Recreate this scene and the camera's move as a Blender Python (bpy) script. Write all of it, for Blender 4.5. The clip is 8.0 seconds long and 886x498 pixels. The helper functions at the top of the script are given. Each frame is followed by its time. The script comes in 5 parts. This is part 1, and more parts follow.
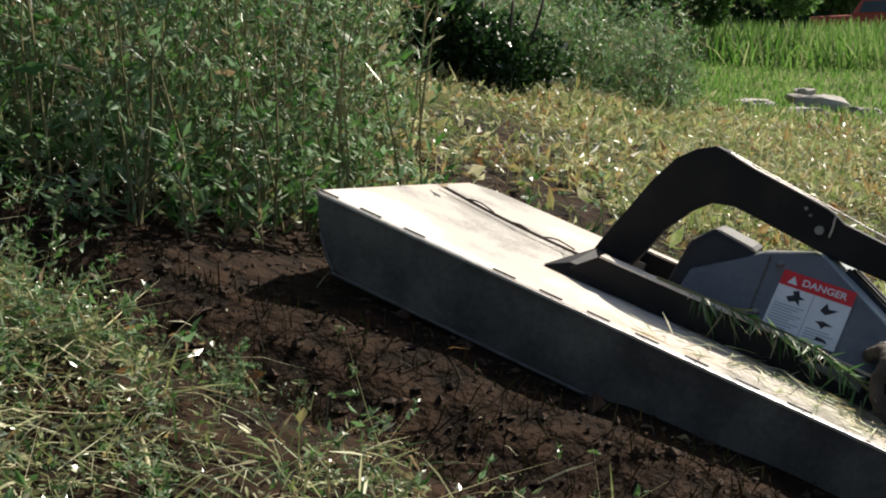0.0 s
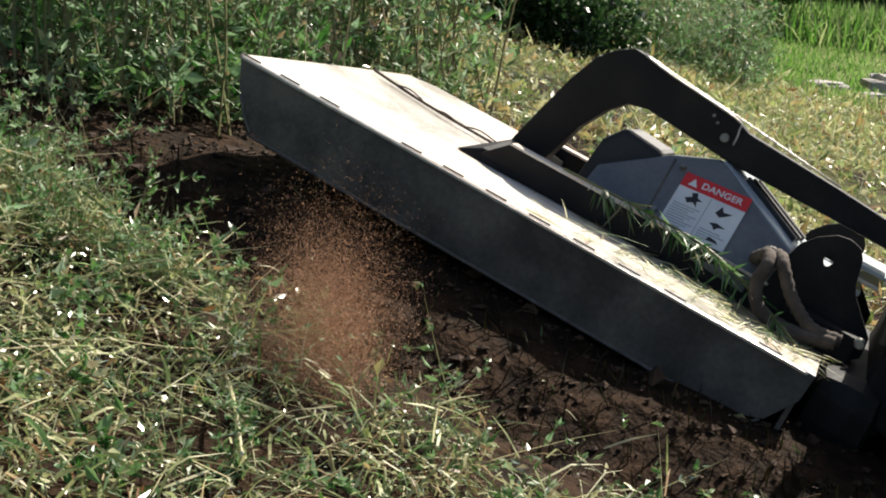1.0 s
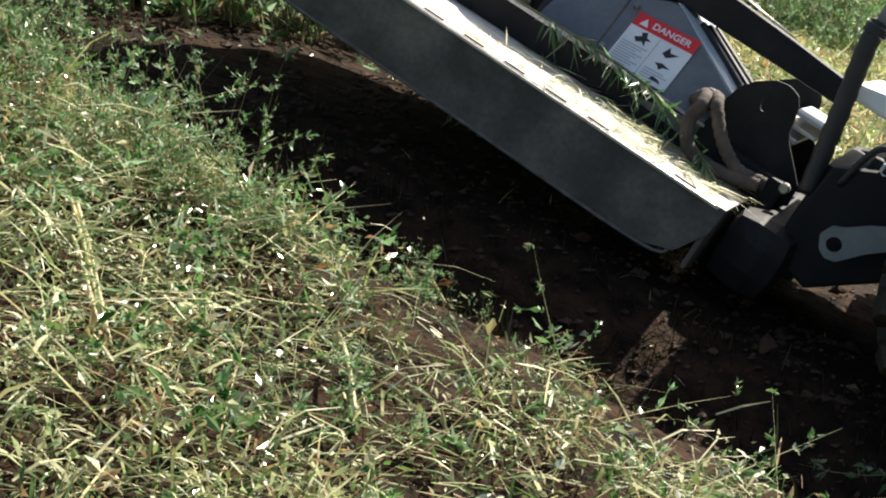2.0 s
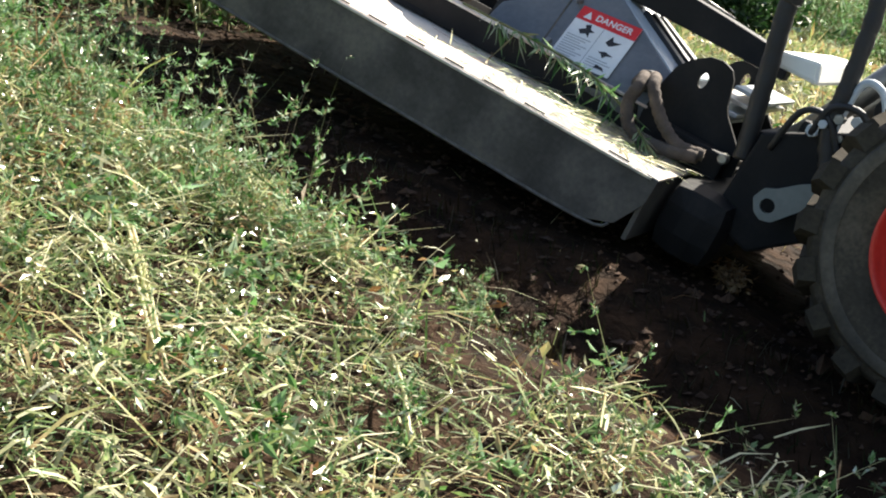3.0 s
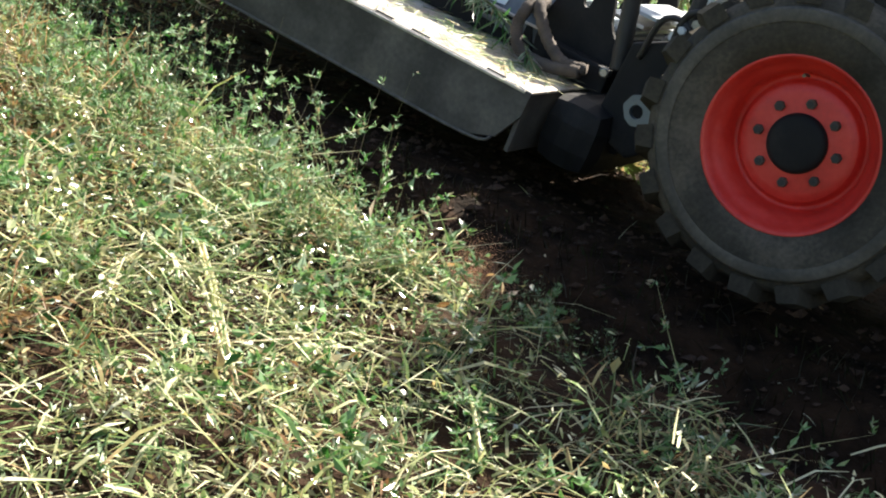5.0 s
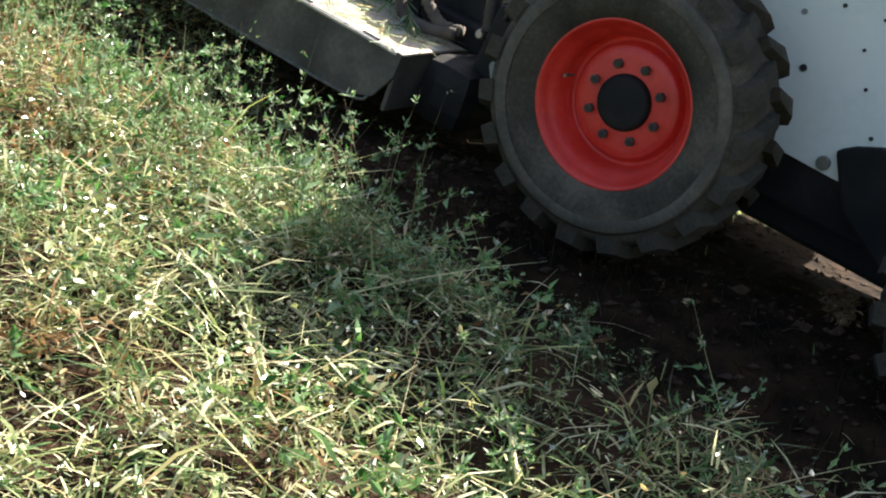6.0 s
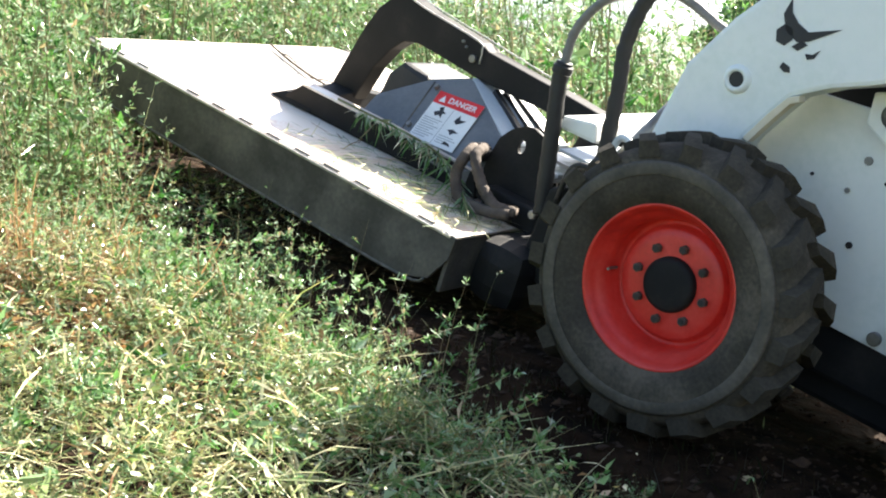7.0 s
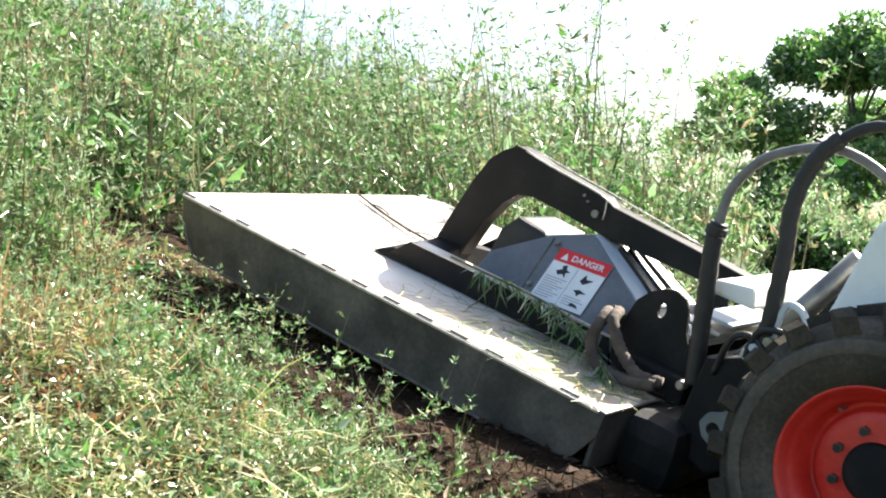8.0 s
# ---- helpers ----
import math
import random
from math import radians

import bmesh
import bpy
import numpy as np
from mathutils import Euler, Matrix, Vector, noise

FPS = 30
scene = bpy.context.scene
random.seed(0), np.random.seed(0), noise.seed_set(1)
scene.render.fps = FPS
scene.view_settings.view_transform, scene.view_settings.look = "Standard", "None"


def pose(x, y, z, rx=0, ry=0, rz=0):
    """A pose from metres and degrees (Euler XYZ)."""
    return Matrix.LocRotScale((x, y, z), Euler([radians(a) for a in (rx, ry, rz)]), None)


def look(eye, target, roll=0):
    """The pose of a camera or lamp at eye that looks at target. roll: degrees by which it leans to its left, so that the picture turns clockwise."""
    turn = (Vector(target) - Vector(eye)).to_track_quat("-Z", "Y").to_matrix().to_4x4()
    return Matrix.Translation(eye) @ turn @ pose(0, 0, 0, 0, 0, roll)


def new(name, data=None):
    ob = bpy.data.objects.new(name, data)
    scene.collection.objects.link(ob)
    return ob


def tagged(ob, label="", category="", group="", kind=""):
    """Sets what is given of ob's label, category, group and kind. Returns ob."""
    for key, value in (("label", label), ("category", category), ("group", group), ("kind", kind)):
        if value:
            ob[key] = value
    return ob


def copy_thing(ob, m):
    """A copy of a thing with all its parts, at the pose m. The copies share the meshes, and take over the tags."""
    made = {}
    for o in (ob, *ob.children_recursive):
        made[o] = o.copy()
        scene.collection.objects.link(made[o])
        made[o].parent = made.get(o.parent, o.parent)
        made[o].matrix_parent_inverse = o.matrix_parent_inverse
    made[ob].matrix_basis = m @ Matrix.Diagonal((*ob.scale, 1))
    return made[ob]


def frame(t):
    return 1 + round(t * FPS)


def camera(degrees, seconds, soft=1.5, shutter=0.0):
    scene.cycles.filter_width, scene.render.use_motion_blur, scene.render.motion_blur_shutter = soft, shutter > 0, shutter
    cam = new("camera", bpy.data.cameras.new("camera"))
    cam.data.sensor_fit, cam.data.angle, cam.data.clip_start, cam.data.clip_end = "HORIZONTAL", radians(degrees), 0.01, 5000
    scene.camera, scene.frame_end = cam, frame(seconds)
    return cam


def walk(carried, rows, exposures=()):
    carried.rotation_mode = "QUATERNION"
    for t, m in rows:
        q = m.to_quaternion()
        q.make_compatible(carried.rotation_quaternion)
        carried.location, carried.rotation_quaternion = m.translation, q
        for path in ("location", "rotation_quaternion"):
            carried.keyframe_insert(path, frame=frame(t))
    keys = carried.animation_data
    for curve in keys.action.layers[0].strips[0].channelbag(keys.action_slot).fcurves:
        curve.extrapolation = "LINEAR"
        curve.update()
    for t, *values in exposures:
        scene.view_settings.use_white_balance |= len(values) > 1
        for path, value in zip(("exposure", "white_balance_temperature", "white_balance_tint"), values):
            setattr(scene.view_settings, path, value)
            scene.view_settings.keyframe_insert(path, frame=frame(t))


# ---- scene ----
SECONDS = 8.0
cam = camera(37.65, SECONDS, soft=2.0)
# seconds, place, Euler angles of the hand-held camera
PATH = [
    (0.0, 0.107, 0.049, 1.231, 79.66, 2.18, -10.44),
    (0.5, 0.065, 0.021, 1.248, 78.48, 0.19, -8.40),
    (1.0, 0.040, -0.018, 1.262, 77.73, -1.70, -7.23),
    (1.5, 0.019, -0.021, 1.264, 76.30, -1.47, -4.74),
    (2.0, 0.010, -0.012, 1.250, 76.08, -1.70, -2.85),
    (3.5, -0.000, -0.000, 1.260, 77.10, 0.00, 0.00),
    (4.0, 0.002, 0.008, 1.254, 76.77, 0.57, 0.83),
    (5.5, -0.010, -0.000, 1.255, 77.88, -0.04, 2.36),
    (6.0, -0.014, 0.010, 1.262, 78.18, 0.49, 3.17),
    (6.5, -0.018, 0.017, 1.270, 81.76, 1.55, 4.76),
    (7.0, -0.015, -0.003, 1.289, 85.73, 2.30, 5.16),
    (7.5, -0.028, 0.031, 1.287, 89.35, 1.75, 4.90),
    (8.0, -0.069, 0.103, 1.246, 89.78, 0.83, 3.93),
]
walk(cam, [(r[0], pose(*r[1:])) for r in PATH],
     exposures=[(0.0, 0.45), (1.0, 0.85), (2.0, 1.30), (3.5, 1.90), (6.0, 2.06), (7.0, 2.50), (8.0, 2.28)])

# ---- world and sun ----
SUN_AZ, SUN_EL = 50.0, 39.5      # degrees clockwise from +y, and above the horizon
world = bpy.data.worlds.new("world")
scene.world = world
world.use_nodes = True
wn = world.node_tree
sky = wn.nodes.new("ShaderNodeTexSky")
sky.sky_type, sky.sun_disc = "NISHITA", False
sky.sun_elevation, sky.sun_rotation = radians(SUN_EL), radians(SUN_AZ)
sky.dust_density = 2.5
wn.links.new(sky.outputs[0], wn.nodes["Background"].inputs[0])
wn.nodes["Background"].inputs[1].default_value = 0.066
sun_data = bpy.data.lights.new("sun", "SUN")
sun_data.energy, sun_data.angle, sun_data.color = 5.0, radians(0.5), (1.0, 0.93, 0.82)
sun = new("sun", sun_data)
a, e = radians(SUN_AZ), radians(SUN_EL)
sun.matrix_world = look((math.sin(a) * math.cos(e) * 50, math.cos(a) * math.cos(e) * 50, math.sin(e) * 50), (0, 0, 0))


# ---- materials ----
def material(name, colors, rough=0.6, metal=0.0, scale=8.0, fine=60.0, bump=0.15, spread=1.0, spec=0.5, dist=0.004):
    """Colours blended by coarse noise, broken by fine noise, with bump."""
    m = bpy.data.materials.new(name)
    m.use_nodes = True
    n, l = m.node_tree.nodes, m.node_tree.links
    b = n["Principled BSDF"]
    co = n.new("ShaderNodeTexCoord")
    big, small = n.new("ShaderNodeTexNoise"), n.new("ShaderNodeTexNoise")
    big.inputs["Scale"].default_value, big.inputs["Detail"].default_value = scale, 6
    small.inputs["Scale"].default_value, small.inputs["Detail"].default_value = fine, 4
    for t in (big, small):
        l.new(co.outputs["Object"], t.inputs["Vector"])
    mix = n.new("ShaderNodeMath")
    mix.operation = "MULTIPLY_ADD"
    l.new(small.outputs[0], mix.inputs[0])
    mix.inputs[1].default_value = 0.45
    sub = n.new("ShaderNodeMath")
    sub.operation = "MULTIPLY_ADD"
    l.new(big.outputs[0], sub.inputs[0])
    sub.inputs[1].default_value, sub.inputs[2].default_value = 1.1 * spread, 0.5 - 0.55 * spread - 0.22
    l.new(sub.outputs[0], mix.inputs[2])
    ramp = n.new("ShaderNodeValToRGB")
    while len(ramp.color_ramp.elements) < len(colors):
        ramp.color_ramp.elements.new(0.5)
    for i, c in enumerate(colors):
        ramp.color_ramp.elements[i].position = 0.25 + 0.5 * i / max(1, len(colors) - 1)
        ramp.color_ramp.elements[i].color = (*c, 1)
    l.new(mix.outputs[0], ramp.inputs[0])
    l.new(ramp.outputs[0], b.inputs["Base Color"])
    rr = n.new("ShaderNodeMath")
    rr.operation = "MULTIPLY_ADD"
    l.new(small.outputs[0], rr.inputs[0])
    rr.inputs[1].default_value, rr.inputs[2].default_value = 0.25, max(0.05, rough - 0.12)
    l.new(rr.outputs[0], b.inputs["Roughness"])
    b.inputs["Metallic"].default_value = metal
    b.inputs["Specular IOR Level"].default_value = spec
    bp = n.new("ShaderNodeBump")
    bp.inputs["Strength"].default_value, bp.inputs["Distance"].default_value = bump, dist
    l.new(small.outputs[0], bp.inputs["Height"])
    l.new(bp.outputs[0], b.inputs["Normal"])
    return m


def leaf_material(name, colors, trans=0.45, gloss=0.35, rough=0.4, patch_scale=1.6):
    """Plant tissue: one tone for each leaf or blade, lit through from behind."""
    m = bpy.data.materials.new(name)
    m.use_nodes = True
    n, l = m.node_tree.nodes, m.node_tree.links
    n.remove(n["Principled BSDF"])
    geo, co = n.new("ShaderNodeNewGeometry"), n.new("ShaderNodeTexCoord")
    tex = n.new("ShaderNodeTexNoise")
    tex.inputs["Scale"].default_value = 40
    l.new(co.outputs["Object"], tex.inputs["Vector"])
    add = n.new("ShaderNodeMath")
    add.operation = "MULTIPLY_ADD"
    l.new(tex.outputs[0], add.inputs[0])
    add.inputs[1].default_value = 0.16
    l.new(geo.outputs["Random Per Island"], add.inputs[2])
    wide = n.new("ShaderNodeTexNoise")          # patches of drier and fresher growth
    wide.inputs["Scale"].default_value, wide.inputs["Detail"].default_value = patch_scale, 3
    l.new(co.outputs["Object"], wide.inputs["Vector"])
    both = n.new("ShaderNodeMath")
    both.operation = "MULTIPLY_ADD"
    l.new(wide.outputs[0], both.inputs[0])
    both.inputs[1].default_value = 0.9
    l.new(add.outputs[0], both.inputs[2])
    off = n.new("ShaderNodeMath")
    off.operation = "SUBTRACT"
    l.new(both.outputs[0], off.inputs[0])
    off.inputs[1].default_value = 0.53
    ramp = n.new("ShaderNodeValToRGB")
    while len(ramp.color_ramp.elements) < len(colors):
        ramp.color_ramp.elements.new(0.5)
    for i, c in enumerate(colors):
        ramp.color_ramp.elements[i].position = i / max(1, len(colors) - 1)
        ramp.color_ramp.elements[i].color = (*c, 1)
    l.new(off.outputs[0], ramp.inputs[0])
    d, t, g = n.new("ShaderNodeBsdfDiffuse"), n.new("ShaderNodeBsdfTranslucent"), n.new("ShaderNodeBsdfGlossy")
    g.inputs["Roughness"].default_value = rough
    g.inputs["Color"].default_value = (0.9, 0.9, 0.85, 1)
    l.new(ramp.outputs[0], d.inputs["Color"])
    hue = n.new("ShaderNodeHueSaturation")
    hue.inputs["Saturation"].default_value, hue.inputs["Value"].default_value = 1.15, 1.25
    l.new(ramp.outputs[0], hue.inputs["Color"])
    l.new(hue.outputs[0], t.inputs["Color"])
    m1, m2 = n.new("ShaderNodeMixShader"), n.new("ShaderNodeMixShader")
    m1.inputs[0].default_value = trans
    l.new(d.outputs[0], m1.inputs[1]), l.new(t.outputs[0], m1.inputs[2])
    fr = n.new("ShaderNodeFresnel")
    fr.inputs["IOR"].default_value = 1.4
    gm = n.new("ShaderNodeMath")
    gm.operation = "MULTIPLY"
    l.new(fr.outputs[0], gm.inputs[0])
    gm.inputs[1].default_value = gloss
    l.new(gm.outputs[0], m2.inputs[0])
    l.new(m1.outputs[0], m2.inputs[1]), l.new(g.outputs[0], m2.inputs[2])
    l.new(m2.outputs[0], n["Material Output"].inputs[0])
    return m


M_CLOD = material("red_brown_clods", [(0.02, 0.011, 0.006), (0.045, 0.024, 0.013), (0.10, 0.055, 0.03)], 0.95, scale=5, fine=60, bump=0.5, dist=0.01)
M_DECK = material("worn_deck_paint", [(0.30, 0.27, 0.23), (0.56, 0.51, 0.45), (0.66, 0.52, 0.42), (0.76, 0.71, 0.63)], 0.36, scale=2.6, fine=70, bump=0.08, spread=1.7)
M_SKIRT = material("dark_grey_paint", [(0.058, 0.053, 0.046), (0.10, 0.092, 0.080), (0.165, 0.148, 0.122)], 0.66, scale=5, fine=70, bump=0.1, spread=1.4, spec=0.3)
M_BLACK = material("black_paint", [(0.007, 0.007, 0.0075), (0.012, 0.012, 0.012), (0.024, 0.022, 0.020)], 0.66, scale=6, fine=80, bump=0.06, spec=0.22)
M_GREY = material("satin_grey_paint", [(0.10, 0.11, 0.12), (0.14, 0.15, 0.16), (0.18, 0.185, 0.19)], 0.38, scale=4, fine=60, bump=0.04)
M_LOUVRE = material("pale_louvre_paint", [(0.42, 0.47, 0.50), (0.55, 0.60, 0.62)], 0.35, scale=5, bump=0.04)
M_PALE_EDGE = material("pale_edge_metal", [(0.35, 0.33, 0.30), (0.6, 0.57, 0.52)], 0.35, metal=0.5, scale=20, bump=0.1)
M_SCRAPED = material("scraped_grey_steel", [(0.07, 0.065, 0.06), (0.13, 0.12, 0.105), (0.2, 0.19, 0.17)], 0.5, metal=0.2, scale=25, fine=120, bump=0.2)
M_WHITE = material("white_body_paint", [(0.72, 0.77, 0.72), (0.80, 0.83, 0.79), (0.83, 0.85, 0.81)], 0.45, scale=2.5, fine=40, bump=0.03)
M_SUN_TINT = material("white_paint_with_sun_tint", [(0.62, 0.55, 0.38), (0.74, 0.68, 0.52)], 0.4, scale=5, bump=0.03)
M_RED = material("orange_red_rim_paint", [(0.50, 0.022, 0.015), (0.64, 0.032, 0.021), (0.69, 0.060, 0.045)], 0.42, scale=7, fine=70, bump=0.06)
M_TYRE = material("dusty_tyre_rubber", [(0.034, 0.031, 0.025), (0.066, 0.058, 0.045), (0.13, 0.11, 0.084)], 0.92, scale=6, fine=90, bump=0.3, spec=0.1)
M_RING = material("scuffed_sidewall_band", [(0.045, 0.041, 0.033), (0.085, 0.075, 0.058), (0.14, 0.12, 0.092)], 0.9, scale=9, fine=90, bump=0.2)
M_STEEL = material("dull_steel", [(0.16, 0.16, 0.15), (0.32, 0.31, 0.28)], 0.4, metal=0.7, scale=12, bump=0.1)
M_LUG = material("grey_green_plate_paint", [(0.16, 0.18, 0.17), (0.24, 0.26, 0.24)], 0.5, scale=9, bump=0.1)
M_HOSE = material("brown_hose_sleeve", [(0.045, 0.035, 0.028), (0.085, 0.066, 0.052), (0.12, 0.095, 0.075)], 0.9, scale=14, fine=160, bump=0.6)
M_RUBBER = material("black_rubber_hose", [(0.010, 0.010, 0.010), (0.022, 0.021, 0.020)], 0.55, scale=12, fine=130, bump=0.4)
M_GREYHOSE = material("grey_hose", [(0.11, 0.11, 0.10), (0.2, 0.19, 0.18)], 0.5, scale=12, fine=130, bump=0.3)
M_STICKER = material("white_label_vinyl", [(0.66, 0.68, 0.68), (0.78, 0.79, 0.78)], 0.4, scale=10, bump=0.02)
M_STRED = material("red_label_vinyl", [(0.62, 0.02, 0.022), (0.70, 0.03, 0.03)], 0.4, scale=10, bump=0.02)
M_INK = material("black_ink", [(0.012, 0.012, 0.012), (0.02, 0.02, 0.02)], 0.5, scale=10, bump=0.0)
M_GREYINK = material("grey_ink", [(0.34, 0.36, 0.37), (0.42, 0.43, 0.44)], 0.5, scale=10, bump=0.0)
M_STONE = material("field_stone", [(0.22, 0.20, 0.18), (0.38, 0.35, 0.31), (0.5, 0.47, 0.42)], 0.85, scale=3, fine=30, bump=0.5, dist=0.02)
M_TRUCK = material("red_truck_paint", [(0.42, 0.05, 0.035), (0.55, 0.09, 0.06)], 0.4, scale=2, bump=0.02)
M_GLASS = material("dark_glass", [(0.03, 0.035, 0.04), (0.05, 0.055, 0.06)], 0.08, scale=2, bump=0.0)
M_BARK = material("bark", [(0.05, 0.038, 0.028), (0.10, 0.075, 0.055)], 0.9, scale=6, fine=40, bump=0.6, dist=0.01)
M_DUST = material("red_brown_dust", [(0.44, 0.25, 0.145), (0.56, 0.33, 0.20)], 0.95, scale=20, bump=0.0)
M_LITTER = leaf_material("cut_grass_litter", [(0.76, 0.73, 0.50), (0.50, 0.50, 0.27), (0.22, 0.31, 0.11), (0.045, 0.085, 0.035), (0.12, 0.22, 0.07), (0.07, 0.13, 0.05), (0.36, 0.40, 0.18), (0.05, 0.09, 0.035), (0.68, 0.63, 0.40), (0.22, 0.27, 0.10), (0.48, 0.38, 0.20), (0.20, 0.11, 0.055)], 0.34, 0.42, 0.38, 2.6)
M_SLOPE = leaf_material("mown_slope_cover", [(0.24, 0.15, 0.08), (0.42, 0.38, 0.20), (0.16, 0.24, 0.08), (0.66, 0.62, 0.42), (0.09, 0.14, 0.045), (0.30, 0.36, 0.15), (0.34, 0.23, 0.12), (0.52, 0.54, 0.32), (0.20, 0.26, 0.10)], 0.40, 0.2, 0.5, 1.1)
M_STRAW = leaf_material("straw_stem", [(0.54, 0.50, 0.29), (0.66, 0.61, 0.39), (0.38, 0.39, 0.18), (0.26, 0.16, 0.08), (0.58, 0.54, 0.33)], 0.25, 0.3, 0.4)
M_WEED = leaf_material("weed_leaf", [(0.030, 0.085, 0.024), (0.06, 0.15, 0.04), (0.11, 0.21, 0.07), (0.17, 0.275, 0.12), (0.20, 0.325, 0.17), (0.33, 0.44, 0.30), (0.29, 0.22, 0.14), (0.14, 0.23, 0.09)], 0.38, 0.30, 0.45)
M_STEM = leaf_material("weed_stem", [(0.10, 0.13, 0.05), (0.20, 0.20, 0.10), (0.26, 0.20, 0.13)], 0.15, 0.4)
M_DEAD = leaf_material("dead_brown_litter", [(0.13, 0.07, 0.035), (0.26, 0.155, 0.08), (0.42, 0.29, 0.16), (0.18, 0.11, 0.06), (0.50, 0.38, 0.22)], 0.3, 0.2)
M_STRIP_SHADE = leaf_material("shade_dark_stubble", [(0.012, 0.009, 0.005), (0.022, 0.016, 0.008), (0.018, 0.026, 0.010), (0.034, 0.023, 0.012)], 0.15, 0.1, 0.6)
M_TREE = leaf_material("tree_leaf", [(0.05, 0.12, 0.04), (0.10, 0.19, 0.06), (0.18, 0.27, 0.11)], 0.45, 0.3, 0.5)
M_WOOD_SHADE = leaf_material("far_wood_and_shade_leaf", [(0.015, 0.035, 0.012), (0.025, 0.055, 0.02), (0.04, 0.08, 0.03)], 0.3, 0.2)
M_TALLGRASS = leaf_material("tall_grass", [(0.07, 0.15, 0.04), (0.12, 0.22, 0.06), (0.18, 0.27, 0.10), (0.27, 0.30, 0.16)], 0.5, 0.15, 0.5)

# ground cover: lit field green with dry and bare patches
M_GROUND = bpy.data.materials.new("ground_cover")
M_GROUND.use_nodes = True
gn, gl = M_GROUND.node_tree.nodes, M_GROUND.node_tree.links
gb = gn["Principled BSDF"]
gb.inputs["Roughness"].default_value = 0.95
gb.inputs["Specular IOR Level"].default_value = 0.1
gco = gn.new("ShaderNodeTexCoord")
gcols = []
for sc, cols in ((1.3, [(0.010, 0.0065, 0.004), (0.036, 0.020, 0.011)]), (0.5, [(0.13, 0.19, 0.045), (0.22, 0.26, 0.08)])):
    t = gn.new("ShaderNodeTexNoise")
    t.inputs["Scale"].default_value, t.inputs["Detail"].default_value = sc * 8, 8
    gl.new(gco.outputs["Object"], t.inputs["Vector"])
    r = gn.new("ShaderNodeValToRGB")
    r.color_ramp.elements[0].position, r.color_ramp.elements[1].position = 0.35, 0.65
    r.color_ramp.elements[0].color, r.color_ramp.elements[1].color = (*cols[0], 1), (*cols[1], 1)
    gl.new(t.outputs[0], r.inputs[0])
    gcols.append((t, r))
sep = gn.new("ShaderNodeSeparateXYZ")
gl.new(gco.outputs["Object"], sep.inputs[0])
patch = gn.new("ShaderNodeTexNoise")
patch.inputs["Scale"].default_value, patch.inputs["Detail"].default_value = 0.9, 5
gl.new(gco.outputs["Object"], patch.inputs["Vector"])
far = gn.new("ShaderNodeMapRange")       # the mown bank has bare soil, the field beyond is green
gl.new(sep.outputs[1], far.inputs[0])
far.inputs[1].default_value, far.inputs[2].default_value = 6.0, 13.0
fm = gn.new("ShaderNodeMath")
fm.operation = "MULTIPLY_ADD"
gl.new(patch.outputs[0], fm.inputs[0])
fm.inputs[1].default_value = 1.6
fs = gn.new("ShaderNodeMath")
fs.operation = "SUBTRACT"
gl.new(far.outputs[0], fs.inputs[0])
fs.inputs[1].default_value = 1.08
gl.new(fs.outputs[0], fm.inputs[2])
fm.use_clamp = True
gm = gn.new("ShaderNodeMix")
gm.data_type = "RGBA"
gl.new(fm.outputs[0], gm.inputs["Factor"])
gl.new(gcols[0][1].outputs[0], gm.inputs[6]), gl.new(gcols[1][1].outputs[0], gm.inputs[7])
gl.new(gm.outputs[2], gb.inputs["Base Color"])
gbp = gn.new("ShaderNodeBump")
gbp.inputs["Strength"].default_value, gbp.inputs["Distance"].default_value = 1.0, 0.07
gl.new(gcols[0][0].outputs[0], gbp.inputs["Height"])
gl.new(gbp.outputs[0], gb.inputs["Normal"])


# ---- mesh helpers ----
def mesh_object(name, bm, mat, smooth=False):
    me = bpy.data.meshes.new(name)
    bmesh.ops.recalc_face_normals(bm, faces=bm.faces)
    bm.to_mesh(me)
    bm.free()
    me.materials.append(mat)
    for p in me.polygons:
        p.use_smooth = smooth
    return new(name, me)


def part(name, bm, mat, parent, label="", smooth=False):
    ob = mesh_object(name, bm, mat, smooth)
    ob.parent = parent
    if label:
        ob["label"] = label
    return ob


def raw(name, verts, faces, mats, index=None, smooth=False):
    me = bpy.data.meshes.new(name)
    me.from_pydata(verts, [], faces)
    for m in mats:
        me.materials.append(m)
    if index is not None:
        me.polygons.foreach_set("material_index", index)
    if smooth:
        me.polygons.foreach_set("use_smooth", [True] * len(me.polygons))
    return new(name, me)


def soften(bm, width, segments=2):
    edges = [e for e in bm.edges if len(e.link_faces) == 2 and e.calc_face_angle(0) > 0.5]
    bmesh.ops.bevel(bm, geom=edges, offset=width, segments=segments, affect="EDGES", profile=0.6, clamp_overlap=True)
    return bm


def block(x0, x1, y0, y1, z0, z1, bevel=0.006, bm=None):
    bm = bm or bmesh.new()
    m = Matrix.Translation(((x0 + x1) / 2, (y0 + y1) / 2, (z0 + z1) / 2)) @ Matrix.Diagonal((x1 - x0, y1 - y0, z1 - z0, 1))
    bmesh.ops.create_cube(bm, size=1, matrix=m)
    return soften(bm, bevel) if bevel else bm


